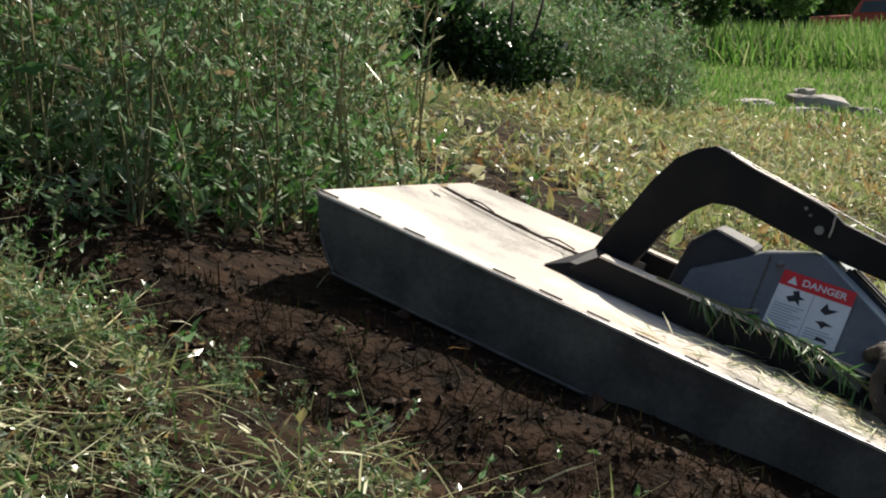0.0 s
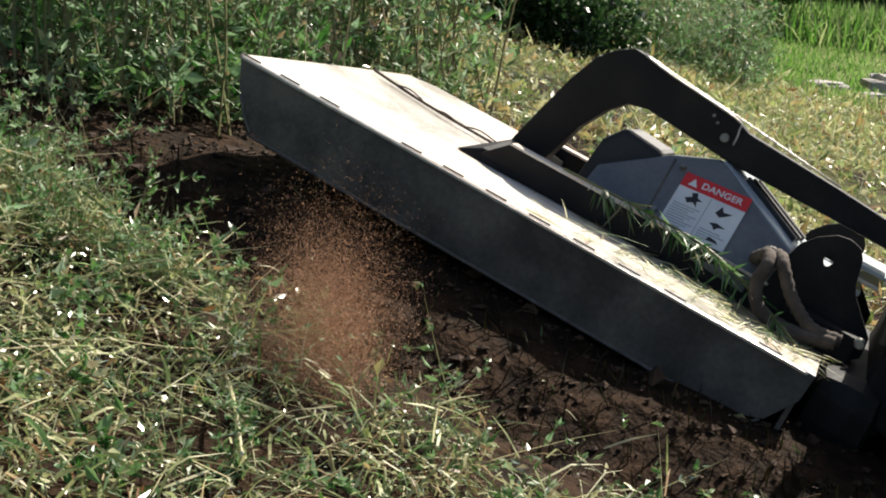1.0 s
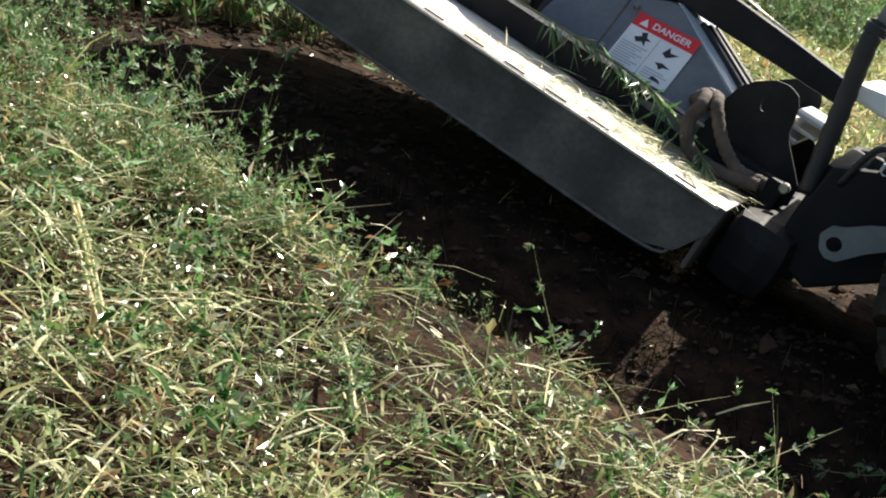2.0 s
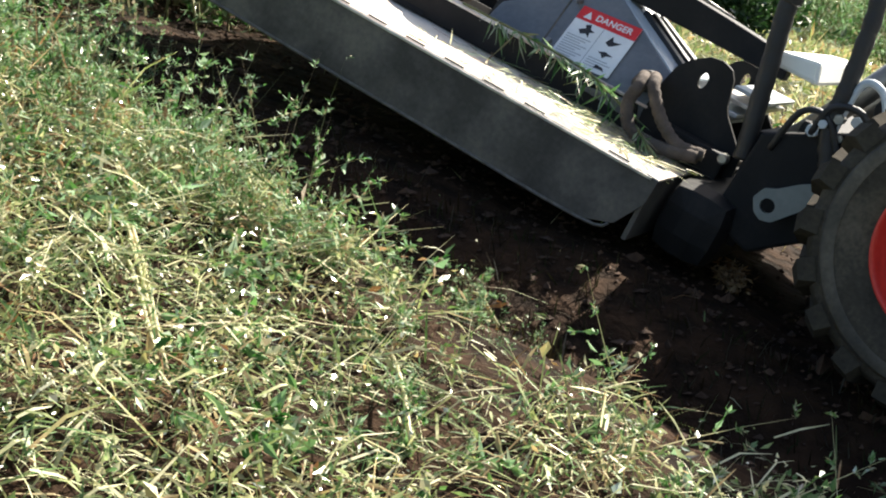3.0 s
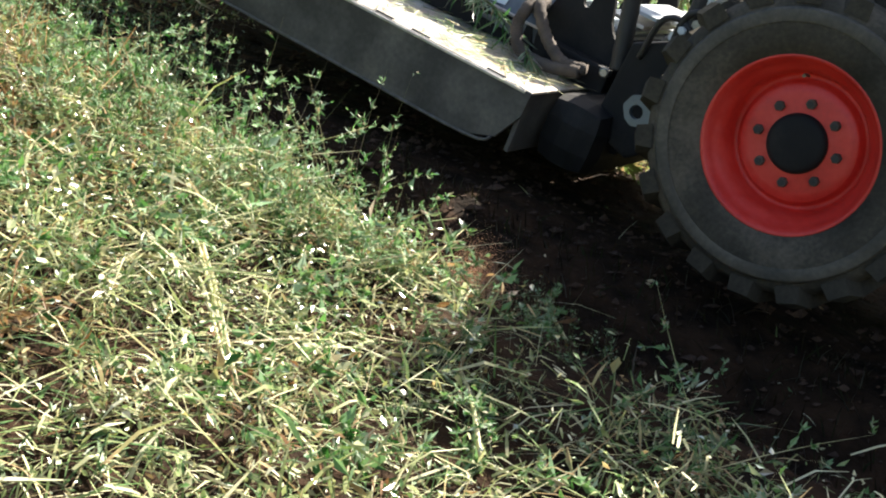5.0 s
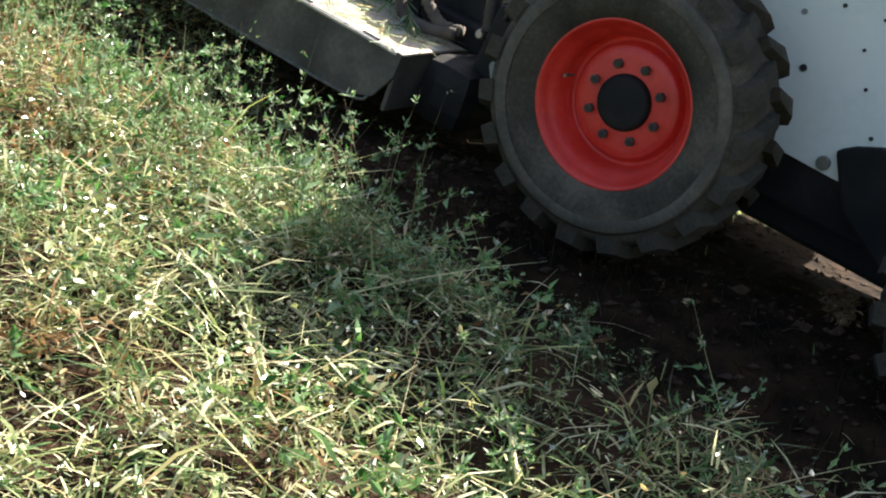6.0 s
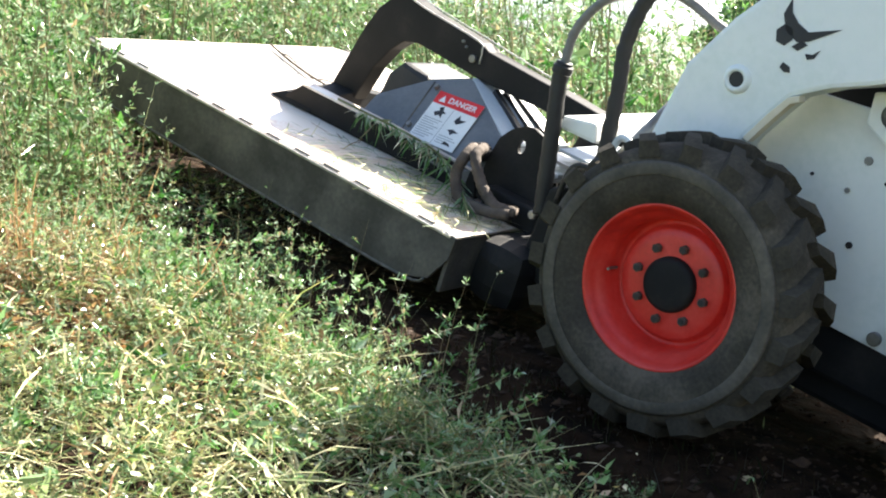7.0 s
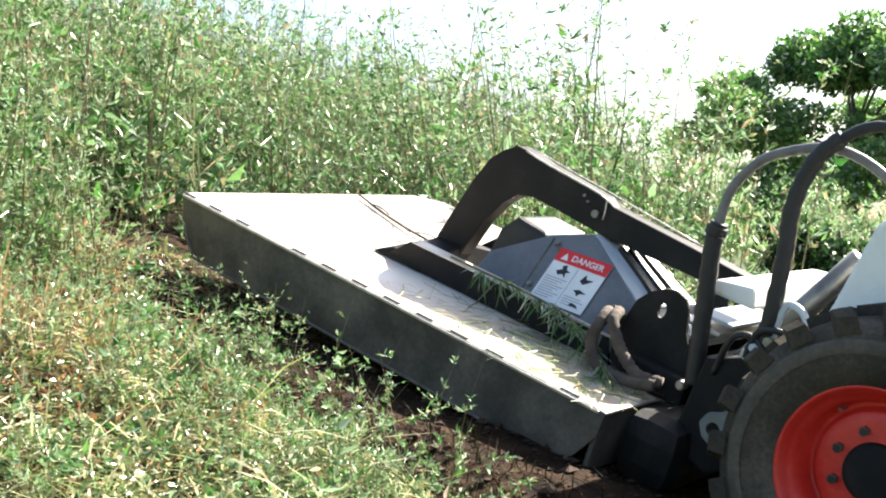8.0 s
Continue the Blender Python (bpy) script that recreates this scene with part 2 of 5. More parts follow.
def slab(outline, y0, y1, bevel=0.005):
    """A plate: an outline in x and z, from y0 to y1."""
    bm = bmesh.new()
    f = bm.faces.new([bm.verts.new((x, y0, z)) for x, z in outline])
    r = bmesh.ops.extrude_face_region(bm, geom=[f])
    bmesh.ops.translate(bm, vec=(0, y1 - y0, 0), verts=[v for v in r["geom"] if isinstance(v, bmesh.types.BMVert)])
    bmesh.ops.recalc_face_normals(bm, faces=bm.faces)
    return soften(bm, bevel) if bevel else bm


def hull(points, bevel=0.008):
    bm = bmesh.new()
    for p in points:
        bm.verts.new(p)
    bmesh.ops.convex_hull(bm, input=bm.verts)
    bmesh.ops.dissolve_limit(bm, angle_limit=0.05, verts=bm.verts, edges=bm.edges)
    return soften(bm, bevel) if bevel else bm


def smooth_line(points, steps=6):
    p = [Vector(q) for q in points]
    out = []
    for i in range(len(p) - 1):
        a0, a1, a2, a3 = p[max(0, i - 1)], p[i], p[i + 1], p[min(len(p) - 1, i + 2)]
        for k in range(steps):
            t = k / steps
            out.append(0.5 * ((2 * a1) + (a2 - a0) * t + (2 * a0 - 5 * a1 + 4 * a2 - a3) * t * t + (3 * a1 - a0 - 3 * a2 + a3) * t ** 3))
    return out + [p[-1]]


def tube(points, radius, sides=10, steps=6, ripple=0.0, bm=None):
    """A round hose or rod along the points; ripple gives wrapped sleeves."""
    line = smooth_line(points, steps) if steps > 1 else [Vector(q) for q in points]
    bm = bm or bmesh.new()
    rings = []
    for i, c in enumerate(line):
        d = (line[min(i + 1, len(line) - 1)] - line[max(i - 1, 0)]).normalized()
        u = d.cross(Vector((0.31, 0.9, 0.2))).normalized()
        v = d.cross(u)
        r = radius * (1 + ripple * math.sin(i * 2.1))
        rings.append([bm.verts.new(c + (u * math.cos(k * math.tau / sides) + v * math.sin(k * math.tau / sides)) * r) for k in range(sides)])
    for a_, b_ in zip(rings, rings[1:]):
        for k in range(sides):
            bm.faces.new((a_[k], a_[(k + 1) % sides], b_[(k + 1) % sides], b_[k]))
    bm.faces.new(rings[0]), bm.faces.new(rings[-1])
    return bm


def disc(centre, radius, thick, axis="y", sides=24, bevel=0.002, bm=None):
    bm = bm or bmesh.new()
    turn = {"y": Matrix.Rotation(math.pi / 2, 4, "X"), "z": Matrix(), "x": Matrix.Rotation(math.pi / 2, 4, "Y")}[axis]
    bmesh.ops.create_cone(bm, cap_ends=True, segments=sides, radius1=radius, radius2=radius, depth=thick, matrix=Matrix.Translation(centre) @ turn)
    return soften(bm, bevel, 1) if bevel else bm


def lathe(profile, sides=56, closed=False):
    """Turn (radius, y) round the y axis."""
    bm = bmesh.new()
    rings = [[bm.verts.new((r * math.cos(k * math.tau / sides), y, r * math.sin(k * math.tau / sides))) for k in range(sides)] for r, y in profile]
    pairs = list(zip(rings, rings[1:])) + ([(rings[-1], rings[0])] if closed else [])
    for a_, b_ in pairs:
        for k in range(sides):
            bm.faces.new((a_[k], a_[(k + 1) % sides], b_[(k + 1) % sides], b_[k]))
    return bm


def plate_with_hole(outline, hole, hole_rx, hole_rz, y0, y1, sides=40):
    """A plate in x and z, star-shaped round its hole, which goes through."""
    cx, cz = hole

    def reach(ang):
        best = 0.01
        d = (math.cos(ang), math.sin(ang))
        for (ax, az), (bx, bz) in zip(outline, outline[1:] + outline[:1]):
            ex, ez = bx - ax, bz - az
            den = d[0] * ez - d[1] * ex
            if abs(den) > 1e-9:
                s = ((ax - cx) * ez - (az - cz) * ex) / den
                u = ((ax - cx) * d[1] - (az - cz) * d[0]) / den
                if s > 0 and -1e-6 <= u <= 1 + 1e-6:
                    best = max(best, s)
        return best
    bm = bmesh.new()
    rings = []
    for y in (y0, y1):
        inner, outer = [], []
        for k in range(sides):
            g = k * math.tau / sides
            r = reach(g)
            outer.append(bm.verts.new((cx + r * math.cos(g), y, cz + r * math.sin(g))))
            inner.append(bm.verts.new((cx + hole_rx * math.cos(g), y, cz + hole_rz * math.sin(g))))
        rings.append((inner, outer))
    for k in range(sides):
        j = (k + 1) % sides
        for a_, b_ in ((rings[0][0], rings[0][1]), (rings[0][1], rings[1][1]), (rings[1][1], rings[1][0]), (rings[1][0], rings[0][0])):
            bm.faces.new((a_[k], a_[j], b_[j], b_[k]))
    return bm


# ---- the lie of the land ----
HX, HY = -0.877, 0.480        # the way the machine climbs, seen from above


def soft_plus(v, w=0.4):
    return 0.5 * (v + np.sqrt(v * v + w * w)) - 0.5 * w * 0.3


def land(x, y):
    """Height of the bank and of the field round it."""
    x, y = np.asarray(x, float), np.asarray(y, float)
    s = (x - 2.36) * HX + (y - 2.31) * HY
    q = (x - 2.36) * 0.480 + (y - 2.31) * 0.877
    z = -0.35 * x + 0.192 * y - 0.02 - 0.13 * soft_plus(q) + 0.07 * soft_plus(q - 2.0) - 0.07 * soft_plus(s - 2.0)
    rut = 0.055 / (1.0 + np.exp(-np.clip((q + 0.66) / 0.03, -60, 60))) + 0.19 * np.exp(-((q + 0.36) / 0.22) ** 2)
    z = z - rut / (1.0 + np.exp(np.clip((q - 2.2) / 0.2, -60, 60))) / (1.0 + np.exp(np.clip((s - 4.5) / 0.2, -60, 60)))
    low, high = -0.6, 2.7
    z = low + soft_plus(z - low, 0.5)
    z = high - soft_plus(high - z, 0.8)
    rough = 0.018 * np.sin(x * 5.1 + 1.3 * y) * np.sin(y * 4.3 - x * 2.2) + 0.012 * np.sin(x * 11 + 3) * np.sin(y * 13 - 1)
    near = np.exp(-((x - 0) ** 2 + (y - 4) ** 2) / 90.0)
    return z + rough * near


def steps(lo, hi, fine, edge_lo, edge_hi, grow=1.25):
    mid = list(np.arange(lo, hi + 1e-6, fine))
    d, v = fine, lo
    left = []
    while v > edge_lo:
        d *= grow
        v -= d
        left.append(v)
    d, v = fine, hi
    right = []
    while v < edge_hi:
        d *= grow
        v += d
        right.append(v)
    return np.array(left[::-1] + mid + right)


gx, gy = steps(-5, 8, 0.10, -2500, 2500), steps(-1, 13, 0.10, -2500, 2500)
GX, GY = np.meshgrid(gx, gy)
GZ = land(GX, GY)
nx, ny = len(gx), len(gy)
gverts = np.stack([GX, GY, GZ], -1).reshape(-1, 3).tolist()
gfaces = [(j * nx + i, j * nx + i + 1, (j + 1) * nx + i + 1, (j + 1) * nx + i) for j in range(ny - 1) for i in range(nx - 1)]
ground = raw("ground", gverts, gfaces, [M_GROUND], smooth=True)
tagged(ground, "sloping bank of red-brown soil under cut grass", "ground", kind="structure")


# ---- the machine's way ----
# seconds, place of the front wheel's hub, Euler angles
DRIVE = [
    (0.0, 2.506, 2.279, -0.018, 7.43, -22.14, 148.05),
    (0.5, 2.246, 2.428, 0.090, 7.14, -22.52, 149.66),
    (1.0, 2.101, 2.550, 0.170, 6.89, -23.48, 151.00),
    (1.5, 1.835, 2.734, 0.277, 6.53, -25.50, 149.15),
    (2.0, 1.594, 2.769, 0.406, 5.40, -27.83, 151.81),
    (3.5, 1.245, 3.028, 0.593, 4.93, -21.41, 150.81),
    (4.0, 1.197, 3.033, 0.633, 4.75, -20.87, 150.85),
    (5.5, 0.498, 3.375, 0.895, 0.83, -23.10, 150.74),
    (6.0, 0.273, 3.456, 0.935, -0.22, -23.56, 150.62),
    (6.5, 0.160, 3.545, 0.940, -1.35, -24.29, 149.76),
    (7.0, 0.267, 3.494, 0.912, -0.84, -24.21, 149.27),
    (7.5, 0.461, 3.402, 0.845, -0.77, -23.05, 149.15),
    (8.0, 0.750, 3.309, 0.676, -0.89, -21.92, 148.61),
]
# how far it has driven, for the wheels and for the plants that go down before it
TRAVEL = [(0.0, 0.0), (0.5, 0.32), (1.0, 0.52), (1.5, 0.86), (2.0, 1.12), (3.5, 1.59), (4.0, 1.65), (5.5, 2.40), (6.0, 2.66), (6.5, 2.835), (7.0, 2.727), (7.5, 2.55), (8.0, 2.345)]
DRIVE_ROWS = [(r[0], pose(*r[1:])) for r in DRIVE]
MOVERS = []        # things that ride with the machine
SPINNERS = []      # wheels and the angle they start at
FALLERS = []       # plants and their rows


# ---- skid steer loader ----
def rider(name, label, category):
    ob = new(name)
    tagged(ob, label, category)
    MOVERS.append(ob)
    return ob


loader = rider("skid_steer_loader", "white skid steer loader with orange-red rims, driving on a grassy bank", "loader")


def make_wheel(x, y, inside_out, start):
    wheel = new("wheel")
    wheel.parent = loader
    wheel["label"] = "lugged black tyre on an orange-red steel rim"
    side = -1 if inside_out else 1
    prof = [(0.205, -0.13), (0.222, -0.155), (0.262, -0.168), (0.318, -0.172), (0.352, -0.158), (0.372, -0.128), (0.380, -0.03), (0.372, 0.068),
            (0.352, 0.098), (0.318, 0.112), (0.262, 0.108), (0.226, 0.092), (0.212, 0.07)]
    bm = lathe([(r, yy * side) for r, yy in prof], 72, True)
    part("tyre", bm, M_TYRE, wheel, "dusty black rubber tyre", True)
    n = 19
    for row in range(2):            # two rows of slanted lugs, the far row half a step on
        span = ((0.106, -0.03) if row == 0 else (-0.166, -0.030))
        bm = bmesh.new()
        lug = []
        for f_, yy, wide in ((0, span[0], 0.062), (0.35, span[0] * 0.72 + span[1] * 0.28, 0.055), (1, span[1], 0.040)):
            base, top = (0.345, 0.388) if f_ == 0 else (0.370, 0.407)
            for r in (base, top):
                w_ = wide * (1.0 if r == base else 0.84) / r
                for s_ in (-0.5, 0.5):
                    aa = w_ * s_ - 0.17 * f_
                    lug.append(bm.verts.new((r * math.cos(aa), yy * side, r * math.sin(aa))))
        for i in (0, 4):
            a_, b_ = lug[i:i + 4], lug[i + 4:i + 8]
            bm.faces.new((a_[2], a_[3], b_[3], b_[2]))
            bm.faces.new((a_[0], a_[2], b_[2], b_[0]))
            bm.faces.new((a_[1], b_[1], b_[3], a_[3]))
        bm.faces.new((lug[0], lug[1], lug[3], lug[2]))
        bm.faces.new((lug[8], lug[10], lug[11], lug[9]))
        first = part("tread_lug", bm, M_TYRE, wheel)
        for k in range(n):
            one = first if k == 0 else new("tread_lug", first.data)
            one.parent = wheel
            one.matrix_basis = Matrix.Rotation(-(k + 0.5 * row) * math.tau / n, 4, "Y")
    band = lathe([(r, yy * side) for r, yy in ((0.300, 0.1135), (0.304, 0.1155), (0.328, 0.1135), (0.336, 0.1085), (0.331, 0.106))], 72)
    part("sidewall_band", band, M_RING, wheel, "scuffed brownish band on the sidewall", True)
    rim = lathe([(r, yy * side) for r, yy in ((0.212, 0.040), (0.2235, 0.066), (0.2265, 0.082), (0.222, 0.089), (0.214, 0.084), (0.206, 0.066), (0.196, 0.050), (0.186, 0.040),
                                              (0.178, 0.010), (0.174, -0.022), (0.166, -0.030), (0.158, -0.026), (0.152, -0.006), (0.146, -0.001), (0.125, 0.000), (0.070, 0.004), (0.060, 0.004))], 64)
    part("rim", rim, M_RED, wheel, "orange-red painted steel rim", True)
    hub = lathe([(r, yy * side) for r, yy in ((0.078, -0.02), (0.0755, 0.016), (0.071, 0.024), (0.060, 0.027), (0.030, 0.028), (0.0001, 0.028))], 40)
    part("hub", hub, M_BLACK, wheel, "greasy black hub end", True)
    for k in range(8):
        g = k * math.tau / 8 + 0.2
        c = (0.1035 * math.cos(g), 0.008 * side, 0.1035 * math.sin(g))
        nut = disc(c, 0.0135, 0.018, sides=6, bevel=0.0015)
        nut_ob = part("wheel_nut", nut, M_HOSE, wheel, "rusty brown wheel nut with dark socket")
        disc_bm = disc((c[0], 0.018 * side, c[2]), 0.0085, 0.004, sides=10, bevel=0)
        part("stud", disc_bm, M_INK, wheel)
    v = tube([(0.168, 0.0, 0), (0.172, 0.030 * side, 0), (0.170, 0.046 * side, 0)], 0.0045, 8, 2)
    part("valve", v, M_STEEL, wheel, "short tyre valve")
    wheel.location = (x, y, 0)
    SPINNERS.append((wheel, x, y, start))
    return wheel


make_wheel(0.0, 0.0, False, 0.0)
make_wheel(-1.18, 0.0, False, 40.0)
make_wheel(0.0, -1.58, True, 15.0)
make_wheel(-1.18, -1.58, True, 70.0)

# lower tub, side panels, chaincase
part("chassis", hull([(0.30, -0.42, -0.25), (0.30, -1.16, -0.25), (0.42, -0.42, 0.18), (0.42, -1.16, 0.18), (0.3, -0.42, 0.40), (0.3, -1.16, 0.40),
                      (-1.75, -0.42, -0.25), (-1.75, -1.16, -0.25), (-1.9, -0.42, 0.5), (-1.9, -1.16, 0.5)], 0.02), M_BLACK, loader, "black steel chassis tub")
for y0, y1 in ((-0.400, -0.377), (-1.203, -1.180)):
    part("side_panel", slab([(0.30, 0.18), (0.20, 0.50), (-0.05, 0.565), (-0.6, 0.60), (-1.7, 0.62), (-1.85, 0.42), (-1.8, 0.06), (-0.50, -0.026), (-0.34, -0.022), (0.1, 0.02)], y0, y1, 0.004),
         M_WHITE, loader, "white side panel with small bolts")
for bx, bz, br in ((-0.292, 0.211, 0.010), (-0.121, 0.352, 0.005), (-0.229, 0.348, 0.008), (-0.252, 0.444, 0.012), (-0.321, 0.405, 0.006), (-0.419, 0.321, 0.005), (-0.434, 0.413, 0.005), (-0.469, 0.230, 0.005),
                   (-0.16, 0.20, 0.004), (-0.56, 0.33, 0.006), (-0.62, 0.22, 0.006), (-0.54, 0.12, 0.006)):
    part("panel_bolt", disc((bx, -0.374, bz), br, 0.008, sides=10, bevel=0.001), M_INK if br < 0.007 or br == 0.010 else M_STEEL, loader)
part("tow_boss", disc((-0.456, -0.372, 0.004), 0.020, 0.02, sides=16, bevel=0.003), M_STEEL, loader, "dirty round boss")
part("lower_cover", slab([(-0.475, 0.055), (-0.515, 0.085), (-0.58, 0.115), (-0.72, 0.13), (-1.1, 0.14), (-1.1, -0.2), (-0.75, -0.2), (-0.56, -0.09)], -0.400, -0.345, 0.012), M_BLACK, loader, "black rounded step cover")
# unseen far case, added low so no sun gets under the belly
part("axle_case", block(-1.8, 0.25, -1.19, -1.14, -0.36, 0.0, 0.015), M_BLACK, loader, "black chaincase between the wheels, the far one added to block sun")
part("axle_case", block(-1.6, 0.25, -0.44, -0.39, -0.17, 0.0, 0.015), M_BLACK, loader, "black chaincase between the wheels, the far one added to block sun")
# added block, keeps sun from falling through the gap behind the hitch
part("sun_block_apron", block(0.28, 0.57, -1.15, -0.43, -0.20, 0.06, 0.02), M_BLACK, loader, "black block added below the cab front to stop sunlight")
for wx in (0.0, -1.18):
    part("axle_tube", disc((wx, -0.79, 0), 0.07, 1.5, sides=20, bevel=0.004), M_BLACK, loader)

# lift arms: two thick white plates with a rolled edge
ARM = [(0.36, -0.02), (0.335, 0.12), (0.298, 0.31), (0.267, 0.532), (0.180, 0.692), (0.103, 0.796), (-0.03, 0.90), (-0.35, 1.00), (-1.55, 1.10), (-1.85, 1.02), (-1.88, 0.86), (-1.6, 0.80), (-0.7, 0.725),
       (-0.27, 0.668), (-0.236, 0.650), (-0.14, 0.607), (-0.05, 0.55), (-0.015, 0.49), (0.028, 0.41), (0.07, 0.30), (0.10, 0.1), (0.14, -0.02)]
for y0, y1, seen in ((-0.345, -0.19, True), (-1.39, -1.235, False)):
    arm_ob = part("lift_arm", slab(ARM, y0, y1, 0.014), M_WHITE, loader, "white boxed lift arm")
    if seen:
        # the cream tint paints sunlight onto the white arm's rolled edge
        part("arm_flange", slab([(0.030, 0.405), (-0.012, 0.489), (-0.047, 0.548), (-0.075, 0.565), (-0.082, 0.548), (-0.060, 0.535), (-0.030, 0.480), (0.012, 0.398)], -0.215, -0.172, 0.003), M_SUN_TINT, arm_ob, "rolled edge of the white arm, sunlight painted in as cream")
        boss = lathe([(0.021, -0.030), (0.0215, 0.010), (0.026, 0.014), (0.034, 0.012), (0.040, 0.001), (0.041, -0.004)], 32)
        bmesh.ops.translate(boss, vec=(0.109, -0.19, 0.541), verts=boss.verts)
        part("pivot_boss", boss, M_WHITE, arm_ob, "welded ring boss", True)
        # the bore's inner shade is a black disc set in its mouth
        part("pivot_bore", disc((0.109, -0.187, 0.541), 0.0212, 0.008, sides=24, bevel=0), M_INK, arm_ob, "black disc painting the shade inside the bore")
        # maker's mark, reduced to plain black shapes
        MARKS = [[(0.044, 0.79), (0.052, 0.745), (0.030, 0.705), (-0.010, 0.688), (-0.040, 0.70), (-0.112, 0.757), (-0.060, 0.735), (-0.030, 0.722), (0.005, 0.735), (0.030, 0.755)],
                 [(0.055, 0.700), (0.038, 0.722), (0.010, 0.715), (0.004, 0.690), (0.020, 0.668), (0.045, 0.672)],
                 [(0.000, 0.672), (-0.020, 0.668), (-0.040, 0.690), (-0.022, 0.698)],
                 [(-0.042, 0.668), (-0.062, 0.672), (-0.078, 0.690), (-0.070, 0.664), (-0.052, 0.655)],
                 [(0.006, 0.628), (-0.016, 0.622), (-0.022, 0.608), (-0.006, 0.604), (0.010, 0.612)]]
        for outline in MARKS:
            part("black_mark", slab(outline, -0.1895, -0.1875, 0), M_INK, arm_ob, "plain black emblem shape")
part("upright", slab([(-0.21, 0.625), (-0.30, 0.66), (-0.34, 0.60), (-0.30, 0.50), (-0.22, 0.54)], -0.372, -0.325, 0.006), M_WHITE, loader, "white bracket with a pin")
pin = lathe([(0.0001, 0.012), (0.020, 0.012), (0.024, 0.006), (0.026, -0.004), (0.036, -0.006), (0.038, -0.016)], 28)
bmesh.ops.translate(pin, vec=(-0.285, -0.315, 0.585), verts=pin.verts)
part("pivot_pin", pin, M_STEEL, loader, "steel pin in a white ring", True)
part("dark_side_panel", block(-1.2, -0.335, -0.372, -0.352, 0.52, 0.70, 0.01), M_BLACK, loader, "black panel")
# unseen cab, added and shaped for its shadow on the ground, and engine hood
part("cab", hull([(0.10, -0.45, 0.35), (0.10, -1.13, 0.35), (-0.02, -0.47, 0.80), (-0.02, -1.11, 0.80), (-0.01, -0.48, 1.40), (-0.01, -1.10, 1.40), (-1.05, -0.50, 1.44), (-1.05, -1.08, 1.44), (-1.15, -0.45, 0.4), (-1.15, -1.13, 0.4)], 0.03), M_BLACK, loader, "unseen dark cab, added to cast the loader's shadow")
part("shadow_cab_roof", hull([(0.22, -0.46, 1.38), (0.22, -1.12, 1.38), (0.20, -0.47, 1.46), (0.20, -1.11, 1.46), (0.00, -0.50, 1.53), (-0.10, -1.08, 1.53), (-1.06, -0.50, 1.55), (-1.06, -1.08, 1.55), (-1.08, -0.47, 1.42), (-1.08, -1.11, 1.42)], 0.03), M_BLACK, loader, "unseen dark cab roof, shaped to lengthen the shadow")
part("hood", hull([(-1.1, -0.45, 0.4), (-1.1, -1.13, 0.4), (-1.1, -0.45, 0.95), (-1.1, -1.13, 0.95), (-1.9, -0.45, 0.9), (-1.9, -1.13, 0.9), (-1.95, -0.45, 0.3), (-1.95, -1.13, 0.3)], 0.03), M_WHITE, loader, "white engine hood")
# front crossbar, quick-attach frame, tilt cylinders
part("crossbar", hull([(0.72, -0.44, 0.15), (0.72, -1.24, 0.15), (0.72, -0.44, 0.195), (0.72, -1.24, 0.195), (0.60, -0.44, 0.215), (0.60, -1.24, 0.215), (0.58, -0.44, 0.15), (0.58, -1.24, 0.15)], 0.012), M_WHITE, loader, "white crossbar between the lift arms")
part("attach_frame", block(0.56, 0.66, -1.28, -0.40, -0.36, -0.02, 0.02), M_BLACK, loader, "black quick-attach frame")
for yy in (-0.40, -1.18):
    part("frame_arm", slab([(0.36, 0.02), (0.40, 0.10), (0.64, -0.02), (0.66, -0.30), (0.52, -0.34), (0.30, -0.16)], yy - 0.05, yy + 0.04, 0.01), M_BLACK, loader, "black lower link")
    part("tilt_cylinder", tube([(0.58, yy - 0.1, -0.02), (0.46, yy - 0.1, 0.20), (0.36, yy - 0.1, 0.40)], 0.034, 16, 1), M_STEEL, loader, "greasy steel cylinder", True)
part("tie_lug", plate_with_hole([(0.545, -0.212), (0.565, -0.177), (0.55, -0.142), (0.52, -0.129), (0.47, -0.087), (0.38, -0.037), (0.36, -0.087), (0.44, -0.157), (0.49, -0.217), (0.52, -0.225)], (0.519, -0.181), 0.021, 0.021, -0.31, -0.290),
     M_LUG, loader, "grey steel lug with a round hole")
part("lock_lever", tube([(0.47, -0.36, 0.05), (0.47, -0.35, 0.18), (0.45, -0.34, 0.23), (0.40, -0.33, 0.22), (0.36, -0.33, 0.16)], 0.011, 10, 5), M_LOUVRE, loader, "bent pale steel handle", True)
for k, (cx, cz) in enumerate(((0.50, 0.08), (0.47, 0.11), (0.52, 0.05), (0.45, 0.06), (0.43, 0.12))):
    part("fitting", disc((cx, -0.335 - 0.012 * k, cz), 0.013 + 0.003 * (k % 3), 0.05, sides=6, bevel=0.002), M_STEEL if k % 2 else M_LOUVRE, loader, "hydraulic fitting")
part("small_hose", tube([(0.52, -0.34, 0.04), (0.50, -0.32, 0.13), (0.42, -0.32, 0.15), (0.36, -0.34, 0.08)], 0.010, 8, 5), M_RUBBER, loader, "", True)
part("small_hose", tube([(0.60, -0.36, -0.05), (0.57, -0.33, 0.08), (0.50, -0.33, 0.10), (0.43, -0.34, 0.02)], 0.010, 8, 5), M_RUBBER, loader, "", True)
